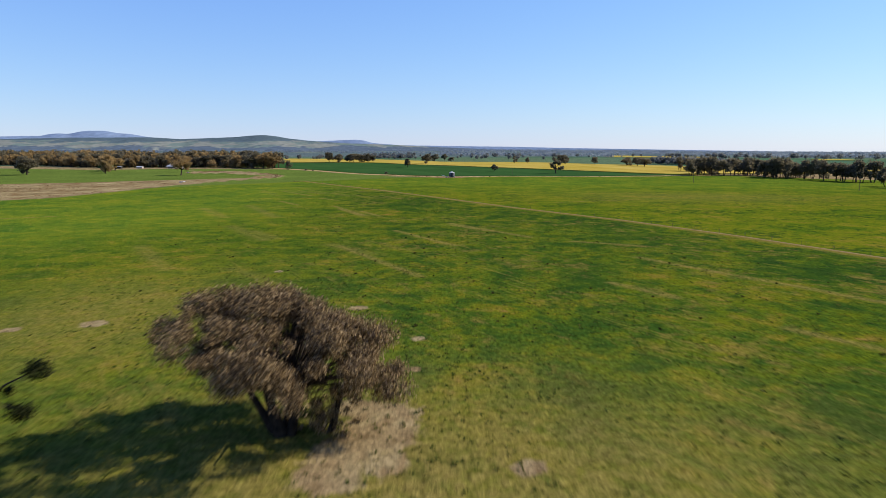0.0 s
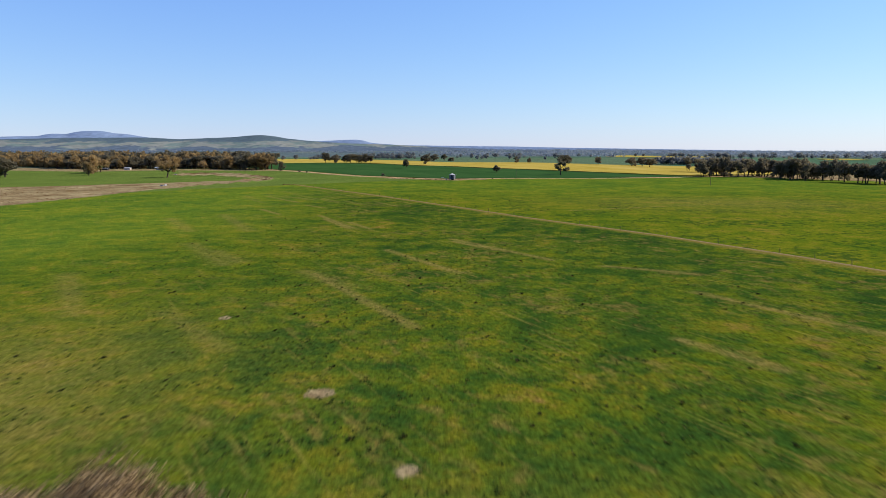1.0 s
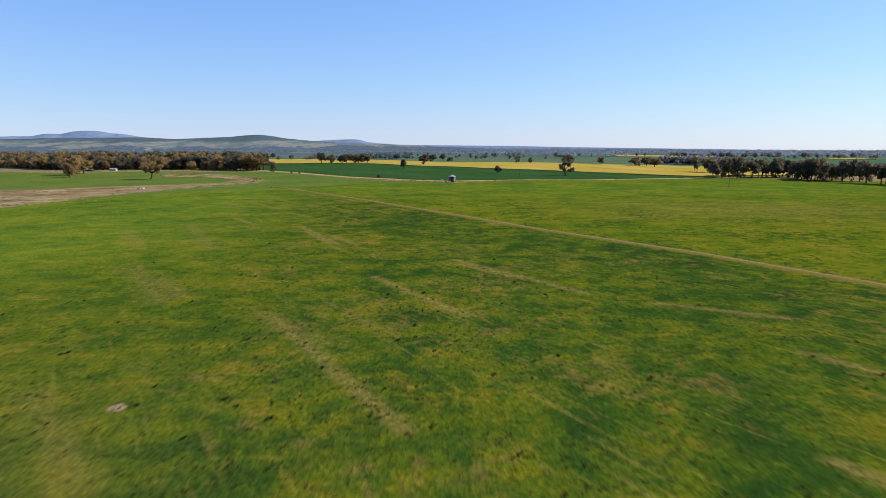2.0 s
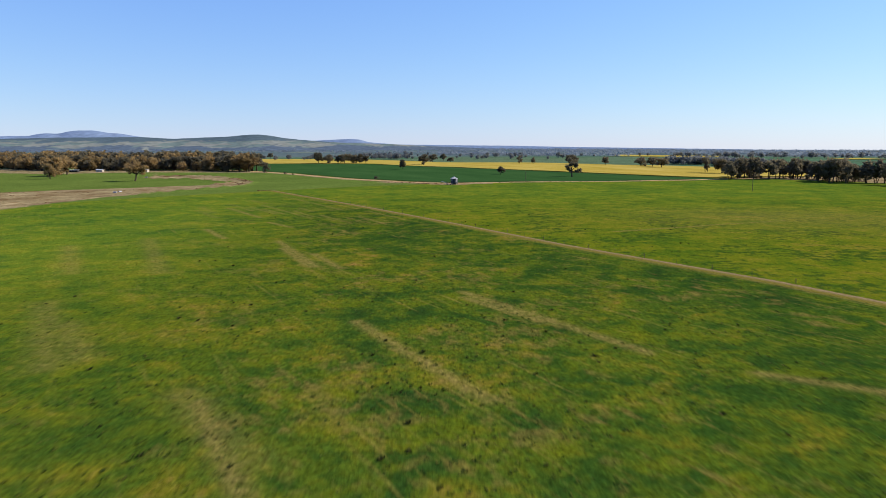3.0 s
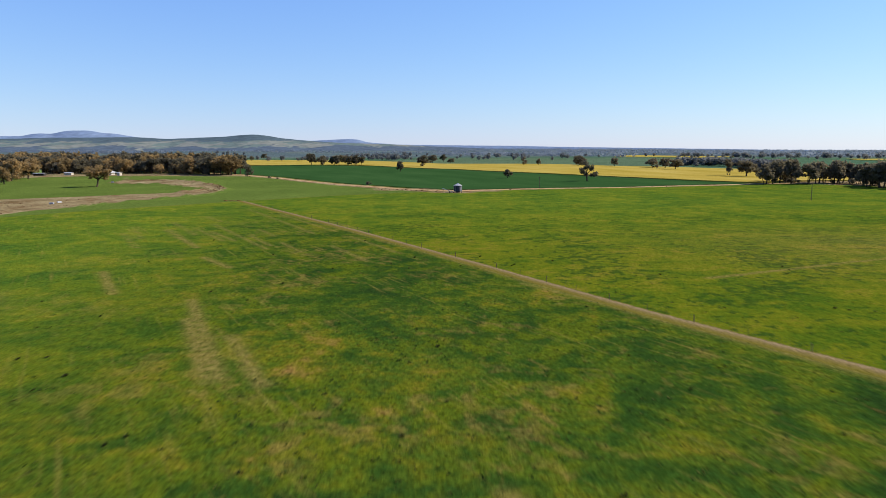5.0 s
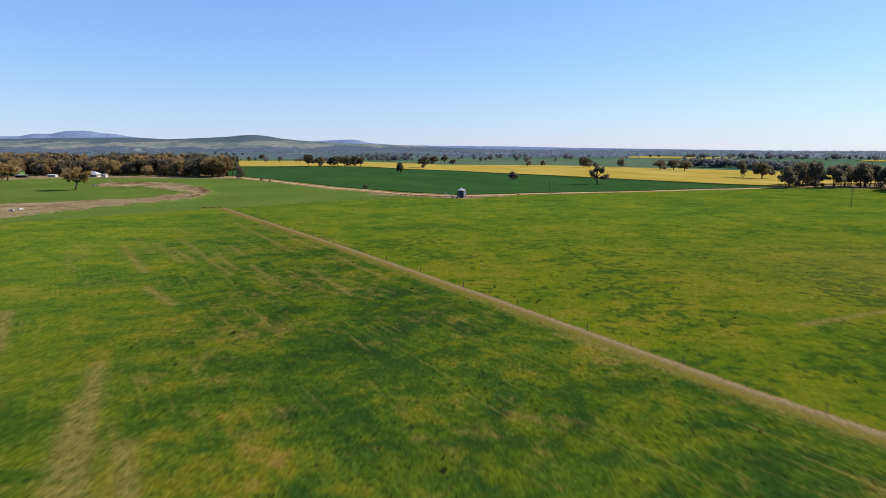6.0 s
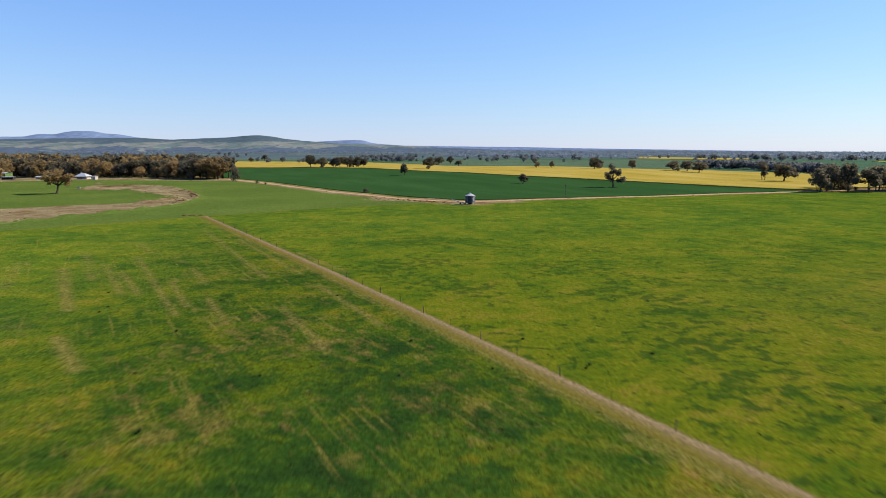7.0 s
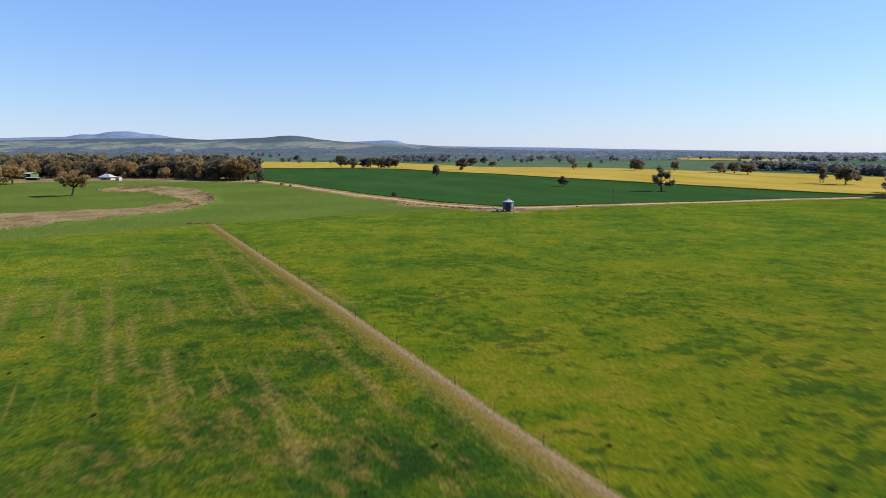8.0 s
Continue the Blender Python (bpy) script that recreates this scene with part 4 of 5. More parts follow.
# ---- the silo by the road bend ----
def build_silo(x, y):
    silo = new("grain_silo")
    tagged(silo, "small galvanised grain silo with a conical roof on a steel base", "silo")
    silo.location = (x, y, ground_z(x, y))
    R, z0, z1 = 2.25, 0.75, 3.85
    bm = bmesh.new()
    n, seg = 36, 40
    rings = []
    for k in range(n + 1):
        z = z0 + (z1 - z0) * k / n
        r = R + 0.03 * math.sin(k * math.pi / 1.5)
        rings.append([bm.verts.new((r * math.cos(2 * math.pi * s / seg), r * math.sin(2 * math.pi * s / seg), z)) for s in range(seg)])
    for a, b in zip(rings, rings[1:]):
        for s in range(seg):
            bm.faces.new((a[s], a[(s + 1) % seg], b[(s + 1) % seg], b[s]))
    part("wall", bm, SILOSTEEL, silo, "corrugated galvanised wall")
    bm = bmesh.new()
    cyl(bm, R + 0.14, 0.35, z1 - 0.03, z1 + 1.02, 40)
    for k in range(20):
        a = 2 * math.pi * k / 20
        m = Matrix.Rotation(a, 4, "Z") @ Matrix.Translation(((R + 0.5) / 2, 0, z1 + 0.51)) @ Matrix.Rotation(math.atan2(1.02, R - 0.2), 4, "Y")
        bmesh.ops.create_cube(bm, size=1.0, matrix=m @ Matrix.Diagonal((2.1, 0.04, 0.05, 1)))
    roof = part("roof", bm, WHITEROOF, silo, "pale sheet-metal cone roof")
    bm = bmesh.new()
    cyl(bm, 0.42, 0.42, z1 + 1.0, z1 + 1.16, 20)
    cyl(bm, 0.46, 0.12, z1 + 1.16, z1 + 1.26, 20)
    part("hatch", bm, STEEL, roof)
    bm = bmesh.new()
    cyl(bm, 0.25, R - 0.02, 0.12, z0 + 0.02, 32)
    part("hopper", bm, DARKSTEEL, silo)
    bm = bmesh.new()
    cyl(bm, R + 0.02, R + 0.02, z0 - 0.06, z0 + 0.06, 40)
    part("base_ring", bm, DARKSTEEL, silo)
    for k in range(8):
        a = 2 * math.pi * (k + 0.5) / 8
        bm = bmesh.new()
        box(bm, R - 0.12, R - 0.02, -0.05, 0.05, -0.15, z0)
        box(bm, R - 0.25, R + 0.1, -0.12, 0.12, -0.1, 0.03)
        bmesh.ops.rotate(bm, verts=bm.verts, matrix=Matrix.Rotation(a, 3, "Z"))
        part("leg", bm, DARKSTEEL, silo)
    bm = bmesh.new()
    for s in (-0.2, 0.2):
        box(bm, -0.02, 0.02, s - 0.02, s + 0.02, 0.3, z1 + 0.2)
    for k in range(12):
        box(bm, -0.015, 0.015, -0.2, 0.2, 0.4 + k * 0.29, 0.43 + k * 0.29)
    bmesh.ops.translate(bm, verts=bm.verts, vec=(R + 0.12, 0, 0))
    bmesh.ops.rotate(bm, verts=bm.verts, matrix=Matrix.Rotation(-2.2, 3, "Z"))
    part("ladder", bm, STEEL, silo)
    return silo


build_silo(7, 510)


# ---- silo surroundings: auger, rubble ----
def build_auger(x, y):
    auger = new("grain_auger")
    tagged(auger, "rusty grain auger leaning on its wheels beside the silo", "auger")
    auger.location = (x, y, ground_z(x, y))
    v, f = [], []
    tube(v, f, [Vector((2.4, 0, 0.25)), Vector((-3.6, 0.4, 2.3))], [0.13, 0.13], 10)
    part("tube", mesh_of("tube", v, f, STEEL, True), STEEL, auger)
    bm = bmesh.new()
    box(bm, 2.0, 2.9, -0.45, 0.45, 0.0, 0.45)
    part("feed_box", bm, DARKSTEEL, auger)
    for s in (-0.8, 0.8):
        bm = bmesh.new()
        cyl(bm, 0.36, 0.36, -0.1, 0.1, 20, Matrix.Translation((0.3, s, 0.36)) @ Matrix.Rotation(radians(90), 4, "X"))
        part("wheel", bm, DARKSTEEL, auger)
        v, f = [], []
        tube(v, f, [Vector((0.3, s * 0.9, 0.36)), Vector((-0.6, 0.15, 1.2))], [0.04, 0.04], 6)
        part("strut", mesh_of("strut", v, f, DARKSTEEL), DARKSTEEL, auger)
    bm = bmesh.new()
    cyl(bm, 0.04, 0.04, -0.85, 0.85, 8, Matrix.Translation((0.3, 0, 0.36)) @ Matrix.Rotation(radians(90), 4, "X"))
    part("axle", bm, DARKSTEEL, auger)


build_auger(2.2, 509.0)


def lump(seed, sx, sy, sz):
    """A rough lump of earth and roots."""
    bm = bmesh.new()
    bmesh.ops.create_icosphere(bm, subdivisions=2, radius=1.0)
    for v in bm.verts:
        k = 1 + 0.35 * noise.noise(v.co * 1.7 + Vector((seed * 3.1, seed, 0)))
        v.co = Vector((v.co.x * sx * k, v.co.y * sy * k, max(-0.3, v.co.z) * sz * k))
    me = bpy.data.meshes.new("rubble_heap")
    bm.to_mesh(me)
    bm.free()
    return me


RUBBLE = earth_material("dark_rubble", lin(84, 64, 42), lin(116, 88, 58), lin(144, 114, 80), 2.0)
heaps = [lump(k, 1.3, 0.8, 0.7) for k in range(4)]
for me in heaps:
    me.materials.append(RUBBLE)
rng = np.random.RandomState(8)
for i in range(34):
    if i < 20:
        x, y = rng.uniform(-40, 0), 0
        y = 545 - (x + 40) * 0.55 - rng.uniform(3, 11) + (8 if x < -20 else 4)
    else:
        k = rng.randint(4, len(ROAD) - 3)
        f = rng.uniform()
        x = ROAD[k][0] * (1 - f) + ROAD[k + 1][0] * f
        y = ROAD[k][1] * (1 - f) + ROAD[k + 1][1] * f - rng.uniform(5, 8)
    s = rng.uniform(0.2, 0.5)
    ob = new("rubble_heap", heaps[i % 4])
    ob.matrix_basis = Matrix.Translation((x, y, ground_z(x, y) + 0.05)) @ Matrix.Rotation(rng.uniform(0, 6), 4, "Z") @ Matrix.Diagonal((s * 1.2, s, s, 1))
    tagged(ob, "dark heap of earth and roots beside the road", "rubble", "roadside rubble")


# ---- the big tree, low under the start of the flight ----
def build_big_tree(x, y):
    rng = np.random.RandomState(5)
    tree = new("shade_tree")
    tagged(tree, "broad many-stemmed shade tree with grey-brown foliage on bare ground", "tree")
    tree.location = (x, y, ground_z(x, y))
    tv, tf = [], []
    stems = [(-0.5, 0.2, -6.4, 0.6, 9.0), (-0.1, -0.2, -2.4, -1.6, 9.2), (0.3, 0.4, 0.8, 2.2, 9.4), (0.5, -0.1, 3.6, -1.0, 8.0), (3.6, 0.4, 5.6, 0.8, 5.8)]
    for fx, fy, ex, ey, ez in stems:
        foot, end = Vector((fx, fy, -0.3)), Vector((ex, ey, ez))
        mid = foot.lerp(end, 0.4) + Vector((rng.uniform(-.4, .4), rng.uniform(-.4, .4), 0.5))
        r = rng.uniform(0.26, 0.42) * (0.6 if fx > 2 else 1.0)
        tube(tv, tf, [foot, foot.lerp(mid, 0.5), mid, mid.lerp(end, 0.5), end], [r * 1.7, r * 1.15, r * 0.85, r * 0.5, r * 0.15], 8)
        for _ in range(7):
            s = foot.lerp(end, rng.uniform(0.4, 0.9))
            e = s + Vector((rng.uniform(-3.6, 3.6), rng.uniform(-3.0, 3.0), rng.uniform(-0.4, 1.6)))
            b = s.lerp(e, 0.5) + Vector((0, 0, 0.3))
            tube(tv, tf, [s, b, e], [r * 0.4, r * 0.25, 0.02], 5)
            for _ in range(3):
                e2 = e + Vector((rng.uniform(-1.2, 1.2), rng.uniform(-1.2, 1.2), rng.uniform(-1.2, 0.9)))
                tube(tv, tf, [b, e2], [0.035, 0.008], 3)
    # many small sprays: a deep crown shaped to the camera's view, high left, low right
    keep_e, keep_r = [], []
    while len(keep_e) < 190:
        d = Vector((rng.normal(), rng.normal(), rng.normal())).normalized() * rng.uniform(0.25, 1.0) ** 0.42
        px = 0.2 + 9.0 * d.x
        e = Vector((px, 9.0 * d.y, 6.8 + 3.9 * d.z - 0.2 * px))
        if e.z < 4.3 + max(0.0, -px - 1.0) * 0.42 - max(0.0, px) * 0.14 + max(0.0, -e.y) * 0.22:
            continue
        keep_e.append(e)
        keep_r.append(rng.uniform(0.4, 1.0) if rng.uniform() < 0.6 else rng.uniform(1.0, 1.6))
        tube(tv, tf, [Vector((px * 0.3, e.y * 0.25, 4.2)), Vector((px * 0.7, e.y * 0.65, e.z * 0.55 + 2.2)), e], [0.07, 0.045, 0.01], 4)
    # low twigs straggle to the ground on the right side
    for _ in range(60):
        a = Vector((rng.uniform(0.6, 3.8), rng.uniform(-1.2, 1.2), rng.uniform(0.4, 3.6)))
        b = a + Vector((rng.uniform(0.2, 2.4), rng.uniform(-1.2, 1.2), rng.uniform(-1.2, 0.8)))
        b.z = max(b.z, 0.1)
        tube(tv, tf, [a, a.lerp(b, 0.5) + Vector((0, 0, 0.25)), b], [0.03, 0.02, 0.006], 3)
        if rng.uniform() < 0.5:
            keep_e.append(b)
            keep_r.append(rng.uniform(0.3, 0.7))
    part("trunk", mesh_of("trunk", tv, tf, DARKBARK, True), DARKBARK, tree, "dark forked stems")
    v, f = leaf_cards(rng, keep_e, keep_r, 130000, 0.115, 0.85, 0.22, np.array([-0.25, 0.0, 0.5]))
    part("crown", quad_mesh("crown", v, f, LEAF_NEAR), LEAF_NEAR, tree)


build_big_tree(-12.6, 48.8)


def build_side_tree(x, y):
    """A leaning dead-topped tree whose last leafy twigs reach into view."""
    rng = np.random.RandomState(9)
    tree = new("bare_limbed_tree")
    tagged(tree, "bare-limbed tree with a few tufts of dark green leaves", "tree")
    tree.location = (x, y, ground_z(x, y))
    tv, tf = [], []
    tube(tv, tf, [Vector((0, 0, -0.3)), Vector((0.1, 0, 2.5)), Vector((-0.3, 0.2, 5.0)), Vector((-0.8, 0.4, 7.6))], [0.4, 0.32, 0.24, 0.1], 8)
    tips, rad = [], []
    for s, e, r in [((0, 0, 3.6), (4.6, 0.6, 7.2), 1.0), ((0.1, 0.1, 4.2), (3.4, 0.2, 4.2), 0.9), ((-0.2, 0, 5), (-3, 1, 8.2), 1.6), ((0, 0, 4.4), (0.6, -2.6, 7), 1.5), ((-0.6, 0.3, 6.8), (-1.2, 0.6, 9), 1.6), ((0, 0, 3), (-2.6, -1.5, 6), 1.4)]:
        s, e = Vector(s), Vector(e)
        b = s.lerp(e, 0.5) + Vector((0, 0, 0.7))
        tube(tv, tf, [s, s.lerp(b, 0.6), b, e], [0.15, 0.11, 0.07, 0.02], 6)
        tips.append(e)
        rad.append(r)
        for _ in range(6):
            e2 = b.lerp(e, rng.uniform(0.1, 1)) + Vector((rng.uniform(-1, 1), rng.uniform(-1, 1), rng.uniform(-0.7, 0.8)))
            tube(tv, tf, [b.lerp(e, rng.uniform(0, 0.8)), e2], [0.035, 0.008], 4)
            if rng.uniform() < 0.3:
                tips.append(e2)
                rad.append(0.4)
    part("trunk", mesh_of("trunk", tv, tf, BARK, True), BARK, tree, "pale bare limbs")
    v, f = leaf_cards(rng, tips, rad, 7000, 0.11, 0.75)
    part("crown", quad_mesh("crown", v, f, LEAF_GREEN), LEAF_GREEN, tree)


build_side_tree(-32.7, 43.0)


# ---- grass and weeds ----
def clumps(name, n, region, height, width, material, label, seed, blades=7, mask=None):
    """Leafy tussocks: narrow bent blades fanning out of one root."""
    rng = np.random.RandomState(seed)
    x, y = rng.uniform(region[0], region[1], n), rng.uniform(region[2], region[3], n)
    if mask is not None:
        keep = mask(x, y, rng)
        x, y = x[keep], y[keep]
    n = len(x)
    z = terrain(x, y)
    size = rng.uniform(0.5, 1.3, n)
    X, Y, Z, S = (np.repeat(v, blades) for v in (x, y, z, size))
    a = rng.uniform(0, 2 * math.pi, n * blades)
    reach = S * width * rng.uniform(0.3, 1.0, n * blades)
    h = S * height * rng.uniform(0.6, 1.1, n * blades)
    bw = S * width * 0.3
    c, s = np.cos(a), np.sin(a)
    root = np.stack([X + c * reach * 0.15, Y + s * reach * 0.15, Z - 0.05], 1)
    tip = np.stack([X + c * reach, Y + s * reach, Z + h], 1)
    w = np.stack([-s * bw, c * bw, np.zeros_like(bw)], 1)
    mid = (root + tip) / 2 + np.stack([np.zeros_like(h), np.zeros_like(h), h * 0.25], 1)
    quad = np.stack([root - w * 0.4, mid - w, tip, mid + w], 1).reshape(-1, 3)
    me = quad_mesh(name, quad, np.arange(len(quad)).reshape(-1, 4), material)
    return tagged(new(name, me), label, "grass", kind="stuff")


def off_track(x, y, rng):
    return line_dist(x, y, [(px - 0.6, py - 0.35) for px, py in FENCE]) > 1.6


def thinning(x, y, rng):
    return off_track(x, y, rng) & (rng.uniform(size=x.shape) < np.clip((300 - y) / 200, 0, 1)) & (rng.uniform(size=x.shape) < np.clip((85 - np.abs(x)) / 65, 0, 1))


clumps("grass_tussocks", 30000, (-80, 90, 20, 300), 0.07, 0.34, GRASS, "short green and straw-coloured grass tussocks", 2, 5, thinning)
clumps("weeds", 130, (-70, 70, 60, 330), 0.2, 0.38, WEED, "dark scattered weed clumps", 3, 12, off_track)
clumps("weeds", 70, (-45, 50, 80, 190), 0.2, 0.38, WEED, "dark scattered weed clumps", 4, 12, off_track)


# ---- the homestead ----
def build_house(x, y, turn):
    house = new("homestead")
    tagged(house, "single-storey homestead with a white hipped iron roof and verandah", "house")
    house.matrix_basis = Matrix.Translation((x, y, ground_z(x, y))) @ Matrix.Rotation(radians(turn), 4, "Z") @ Matrix.Diagonal((0.88, 0.8, 0.95, 1))
    bm = bmesh.new()
    box(bm, -5.6, 5.6, -3.0, 4.4, -0.3, 2.9)
    part("wall", bm, WALLPAINT, house)

    def hip(bm, hx, hy, z0, rx, z1):
        lo = [bm.verts.new(c) for c in ((-hx, -hy, z0), (hx, -hy, z0), (hx, hy, z0), (-hx, hy, z0))]
        up = [bm.verts.new(c) for c in ((-rx, 0, z1), (rx, 0, z1))]
        bm.faces.new((lo[0], lo[1], up[1], up[0]))
        bm.faces.new((lo[1], lo[2], up[1]))
        bm.faces.new((lo[2], lo[3], up[0], up[1]))
        bm.faces.new((lo[3], lo[0], up[0]))
        bm.faces.new(lo[::-1])

    bm = bmesh.new()
    hip(bm, 7.0, 6.0, 2.6, 2.0, 5.6)
    roof = part("roof", bm, WHITEROOF, house, "white corrugated iron roof")
    bm = bmesh.new()
    box(bm, -3.0, -2.3, 0.4, 1.1, 4.4, 6.3)
    part("chimney", bm, WALLPAINT, roof)
    for px in (-6.7, -4.0, -1.4, 1.4, 4.0, 6.7):
        bm = bmesh.new()
        box(bm, px - 0.06, px + 0.06, -5.8, -5.68, -0.2, 2.8)
        part("verandah_post", bm, WALLPAINT, house)
    for px in (-4.6, -1.8, 2.2, 5.0):
        bm = bmesh.new()
        box(bm, px - 0.6, px + 0.6, -3.06, -2.98, 0.9, 2.2)
        part("window", bm, DARKGLASS, house)
    bm = bmesh.new()
    box(bm, -0.3, 0.6, -3.06, -2.98, -0.2, 2.05)
    part("door", bm, DARKGLASS, house)


build_house(-329.5, 803, -8)


def build_shed(x, y, turn, lx, ly, hz, name, label, roofmat, wallmat, rise=1.2, openside=True):
    shed = new(name)
    tagged(shed, label, "shed")
    shed.matrix_basis = Matrix.Translation((x, y, ground_z(x, y))) @ Matrix.Rotation(radians(turn), 4, "Z")
    for nm, b in (("back_wall", (-lx, lx, ly - 0.15, ly)), ("side_wall", (-lx, -lx + 0.15, -ly, ly - 0.16)), ("side_wall", (lx - 0.15, lx, -ly, ly - 0.16))):
        bm = bmesh.new()
        box(bm, *b, -0.3, hz)
        part(nm, bm, wallmat, shed)
    if openside:
        for k in range(4):
            px = -lx + 0.3 + (2 * lx - 0.6) * k / 3
            bm = bmesh.new()
            box(bm, px - 0.1, px + 0.1, -ly, -ly + 0.2, -0.3, hz - 0.02)
            part("post", bm, POST, shed)
    else:
        bm = bmesh.new()
        box(bm, -lx + 0.16, lx - 0.16, -ly, -ly + 0.15, -0.3, hz)
        part("front_wall", bm, wallmat, shed)
    bm = bmesh.new()
    pts = [(-lx - 0.4, -ly - 0.5, hz), (-lx - 0.4, 0, hz + rise), (-lx - 0.4, ly + 0.5, hz)]
    a = [bm.verts.new(p) for p in pts] + [bm.verts.new((p[0], p[1], p[2] + 0.12)) for p in pts]
    b = [bm.verts.new((-v.co.x, v.co.y, v.co.z)) for v in a]
    for i, j in ((0, 1), (1, 2)):
        bm.faces.new((a[i], b[i], b[j], a[j]))
        bm.faces.new((a[i + 3], a[j + 3], b[j + 3], b[i + 3]))
    bm.faces.new((a[0], a[3], b[3], b[0]))
    bm.faces.new((a[2], b[2], b[5], a[5]))
    for s in (a, b):
        bm.faces.new((s[0], s[1], s[4], s[3]))
        bm.faces.new((s[1], s[2], s[5], s[4]))
    bmesh.ops.recalc_face_normals(bm, faces=bm.faces)
    part("roof", bm, roofmat, shed)


GREENWALL = plain_material("green_sheet_wall", lin(86, 118, 60), lin(110, 140, 78), 0.6, 0.6, 0.3)
build_shed(-424, 832, -5, 9.0, 5.0, 4.6, "machinery_shed", "open-fronted machinery shed with a pale iron roof and green sides", GREENROOF, GREENWALL)
build_shed(-372, 810, 4, 3.4, 2.4, 2.0, "garden_shed", "small white outbuilding with a low roof", WHITEROOF, WALLPAINT, 0.6, False)
build_shed(-313.5, 793, -8, 1.4, 2.0, 2.7, "wash_house", "small white lean-to beside the homestead", WHITEROOF, WALLPAINT, 0.5, False)
build_shed(-395, 800, 2, 5.0, 2.0, 2.2, "low_shed", "low white-roofed shed at the edge of the yard", WHITEROOF, DARKSTEEL, 0.3, True)


# ---- stock troughs by the dam, brush heaped in the fence corner ----
def build_trough(x, y, turn):
    trough = new("water_trough")
    tagged(trough, "long white concrete stock trough on the bare dam bank", "trough", "stock troughs")
    z = ground_z(x, y) + (1.0 if y > 600 else 0.1)
    trough.matrix_basis = Matrix.Translation((x, y, z)) @ Matrix.Rotation(radians(turn), 4, "Z")
    for b in ((-0.9, 0.9, -0.45, -0.37), (-0.9, 0.9, 0.37, 0.45), (-0.9, -0.82, -0.369, 0.369), (0.82, 0.9, -0.369, 0.369)):
        bm = bmesh.new()
        box(bm, *b, -1.2, 0.6)
        part("side", bm, WHITEROOF, trough)
    bm = bmesh.new()
    box(bm, -0.819, 0.819, -0.369, 0.369, -1.2, 0.45)
    part("water", bm, DARKGLASS, trough, "dark still water")


for tx, ty, turn in ((-182, 456, 10), (-182.5, 463, 60), (-258.5, 668, 15)):
    build_trough(tx, ty, turn)
rng = np.random.RandomState(17)
for k in range(9):
    x, y, size = -99.5 + rng.uniform(-6, 2), 466.5 + rng.uniform(-1.0, 1.2), rng.uniform(0.25, 0.6)
    ob = new("rubble_heap", heaps[k % 4])
    ob.matrix_basis = Matrix.Translation((x, y, ground_z(x, y) + 0.05)) @ Matrix.Rotation(rng.uniform(0, 6), 4, "Z") @ Matrix.Diagonal((size * 1.3, size, size, 1))
    tagged(ob, "dark heap of brush and earth in the fence corner", "rubble", "fence corner rubble")


# ---- power poles ----
def build_pole(x, y, h):
    pole = new("power_pole")
    tagged(pole, "slender weathered timber power pole standing in the paddock", "power pole", "power poles")
    pole.location = (x, y, ground_z(x, y))
    bm = bmesh.new()
    cyl(bm, 0.17, 0.12, -0.4, h, 10)
    part("shaft", bm, POST, pole)
    bm = bmesh.new()
    box(bm, -0.7, 0.7, -0.06, 0.06, h - 0.55, h - 0.43)
    arm = part("crossarm", bm, POST, pole)
    for s in (-0.6, 0.6):
        bm = bmesh.new()
        cyl(bm, 0.05, 0.03, h - 0.43, h - 0.28, 8, Matrix.Translation((s, 0, 0)))
        part("insulator", bm, DARKSTEEL, arm)


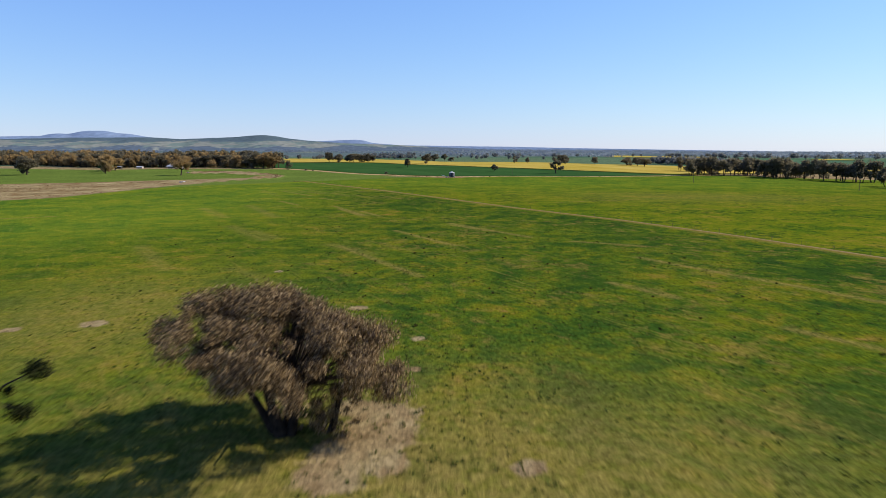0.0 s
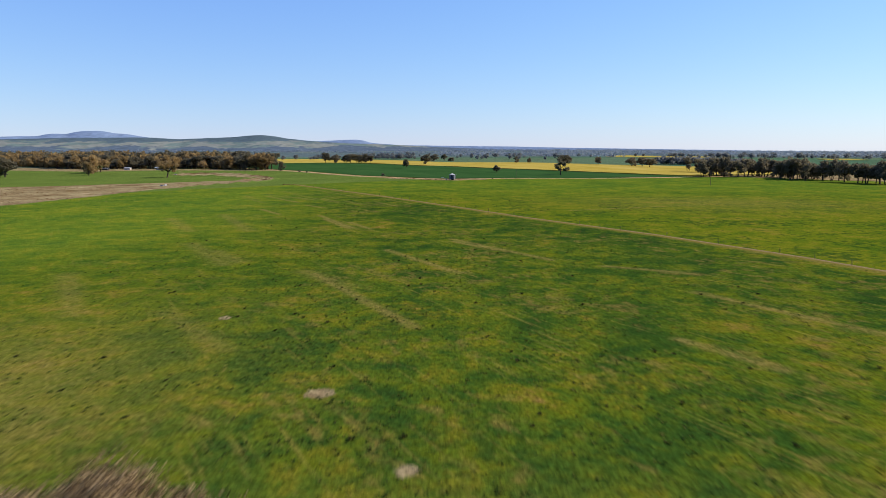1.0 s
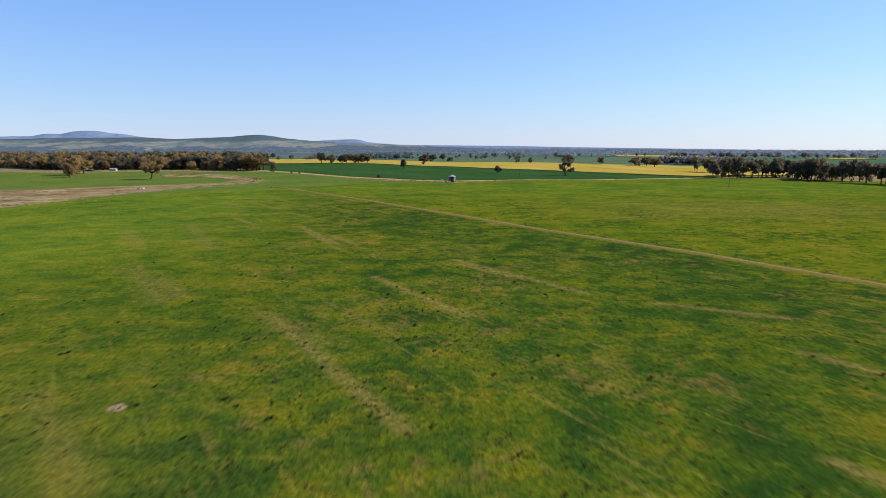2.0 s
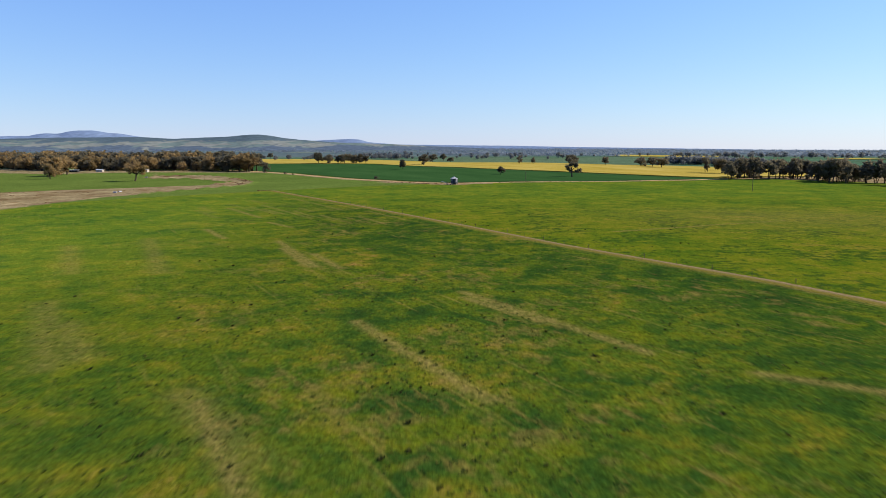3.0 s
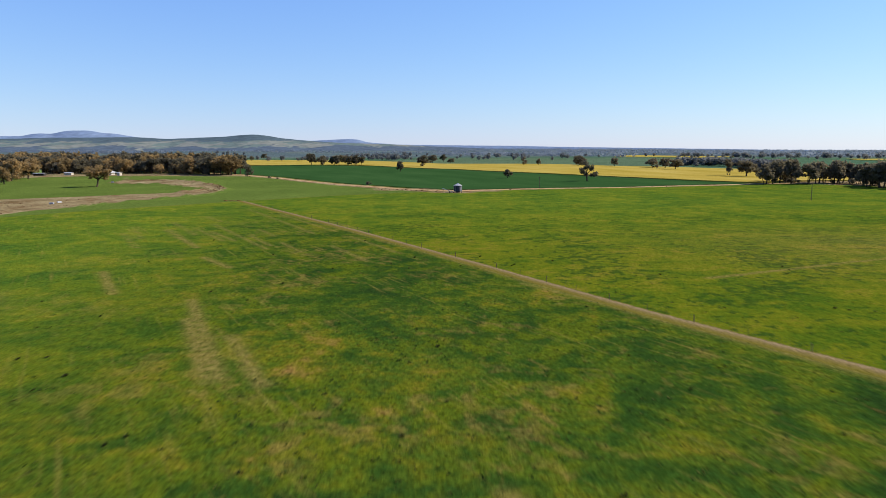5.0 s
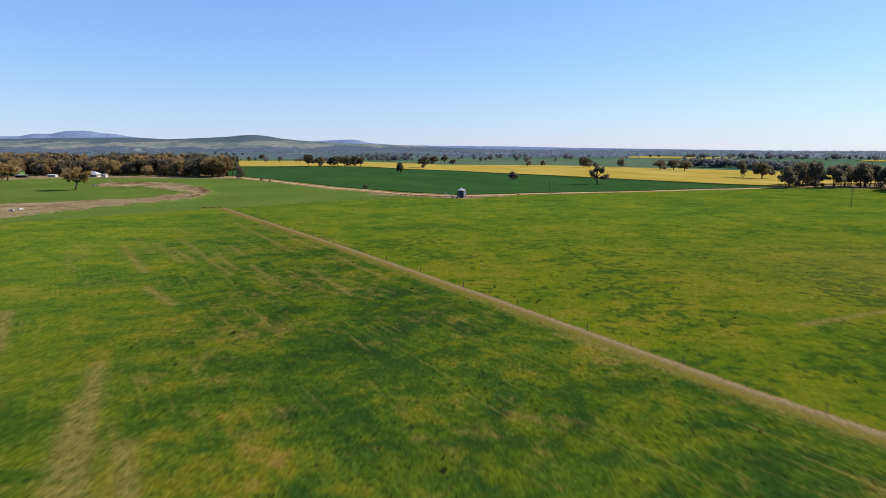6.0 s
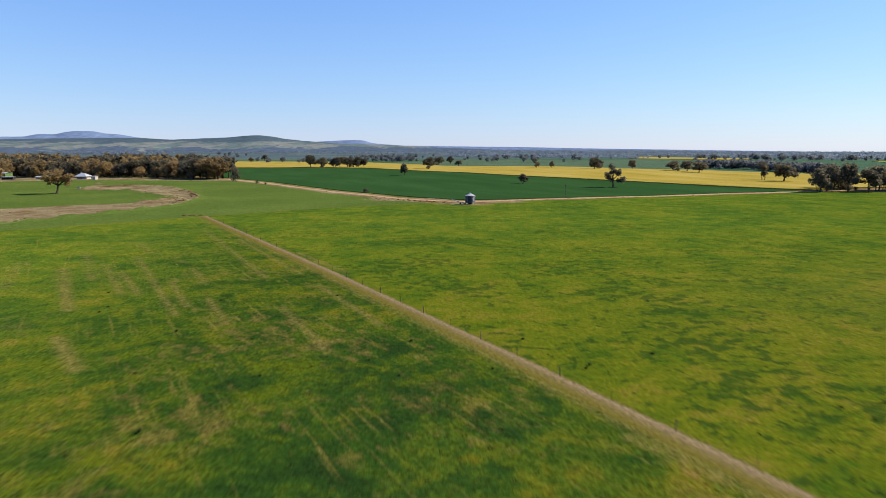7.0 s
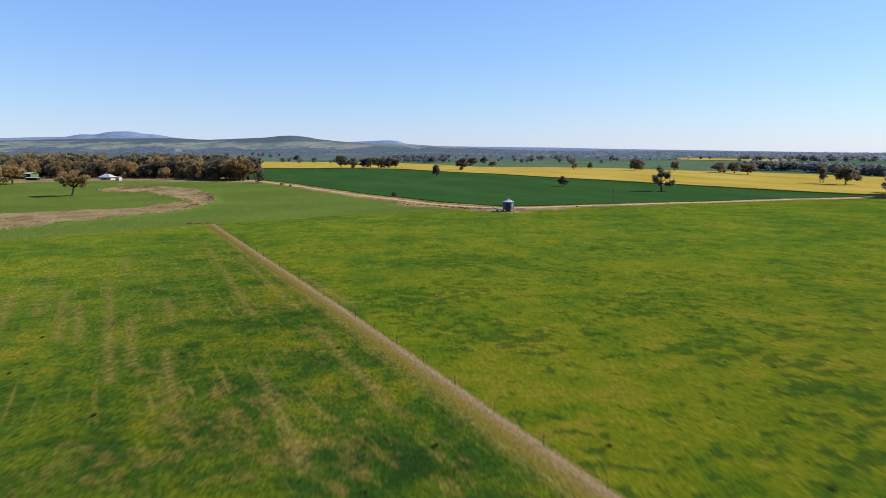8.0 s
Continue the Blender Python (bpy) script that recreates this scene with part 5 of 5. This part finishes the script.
for px, py, ph in ((183, 480, 8.5), (240, 378, 8.5), (59, 560, 7.0)):
    build_pole(px, py, ph)


# ---- broken earth round the dam ----
BANKS = [[(-258, 692), (-240, 700), (-222, 692)], [(-176, 640), (-158, 612), (-140, 572)], [(-262, 672), (-240, 668)], [(-150, 560), (-138, 548), (-134, 530)]]


def clods(n, seed):
    """Broken earth: loose lumps in the scrape, thick along its crumbled banks."""
    rng = np.random.RandomState(seed)
    vs, fs = [], []
    base = [(-1, -1, 0), (1, -1, 0), (1, 1, 0), (-1, 1, 0), (-.5, -.5, 1), (.6, -.4, .9), (.5, .5, 1.1), (-.4, .6, .8)]
    quads = [(0, 1, 5, 4), (1, 2, 6, 5), (2, 3, 7, 6), (3, 0, 4, 7), (4, 5, 6, 7)]
    drift = np.array([(rng.uniform(-310, -150), rng.uniform(320, 470)) for _ in range(26)])
    while len(vs) < n * 8:
        pick = rng.uniform()
        if pick < 0.35:
            line = resample(BANKS[rng.randint(len(BANKS))], 1.0)
            x, y = line[rng.randint(len(line))] + rng.normal(size=2) * (1.6, 1.0)
        elif pick < 0.8:
            x, y = drift[rng.randint(len(drift))] + rng.normal(size=2) * (7.0, 2.2)
        else:
            x, y = rng.uniform(-310, -125), rng.uniform(290, 705)
        if not poly_mask(np.array([x]), np.array([y]), DAM)[0]:
            continue
        s, hgt, k, z = rng.uniform(0.18, 0.55), rng.uniform(0.06, 0.28), len(vs), ground_z(x, y)
        a = rng.uniform(0, 3)
        z += 1.7 * math.exp(-(float(line_dist(np.array([x]), np.array([y]), DAM[5:20])[0]) / 3.6) ** 2) * 0.7
        for bx, by, bz in base:
            bx, by = bx * s * rng.uniform(0.7, 1.4), by * s * rng.uniform(0.5, 1.0)
            vs.append((x + bx * math.cos(a) - by * math.sin(a), y + bx * math.sin(a) + by * math.cos(a), z - 0.3 + bz * (hgt + 0.3)))
        fs += [tuple(k + i for i in q) for q in quads]
    tagged(new("earth_clods", mesh_of("earth_clods", vs, fs, RUBBLE)), "dark clods of broken earth along the dam bank", "earth", kind="stuff")


clods(620, 12)
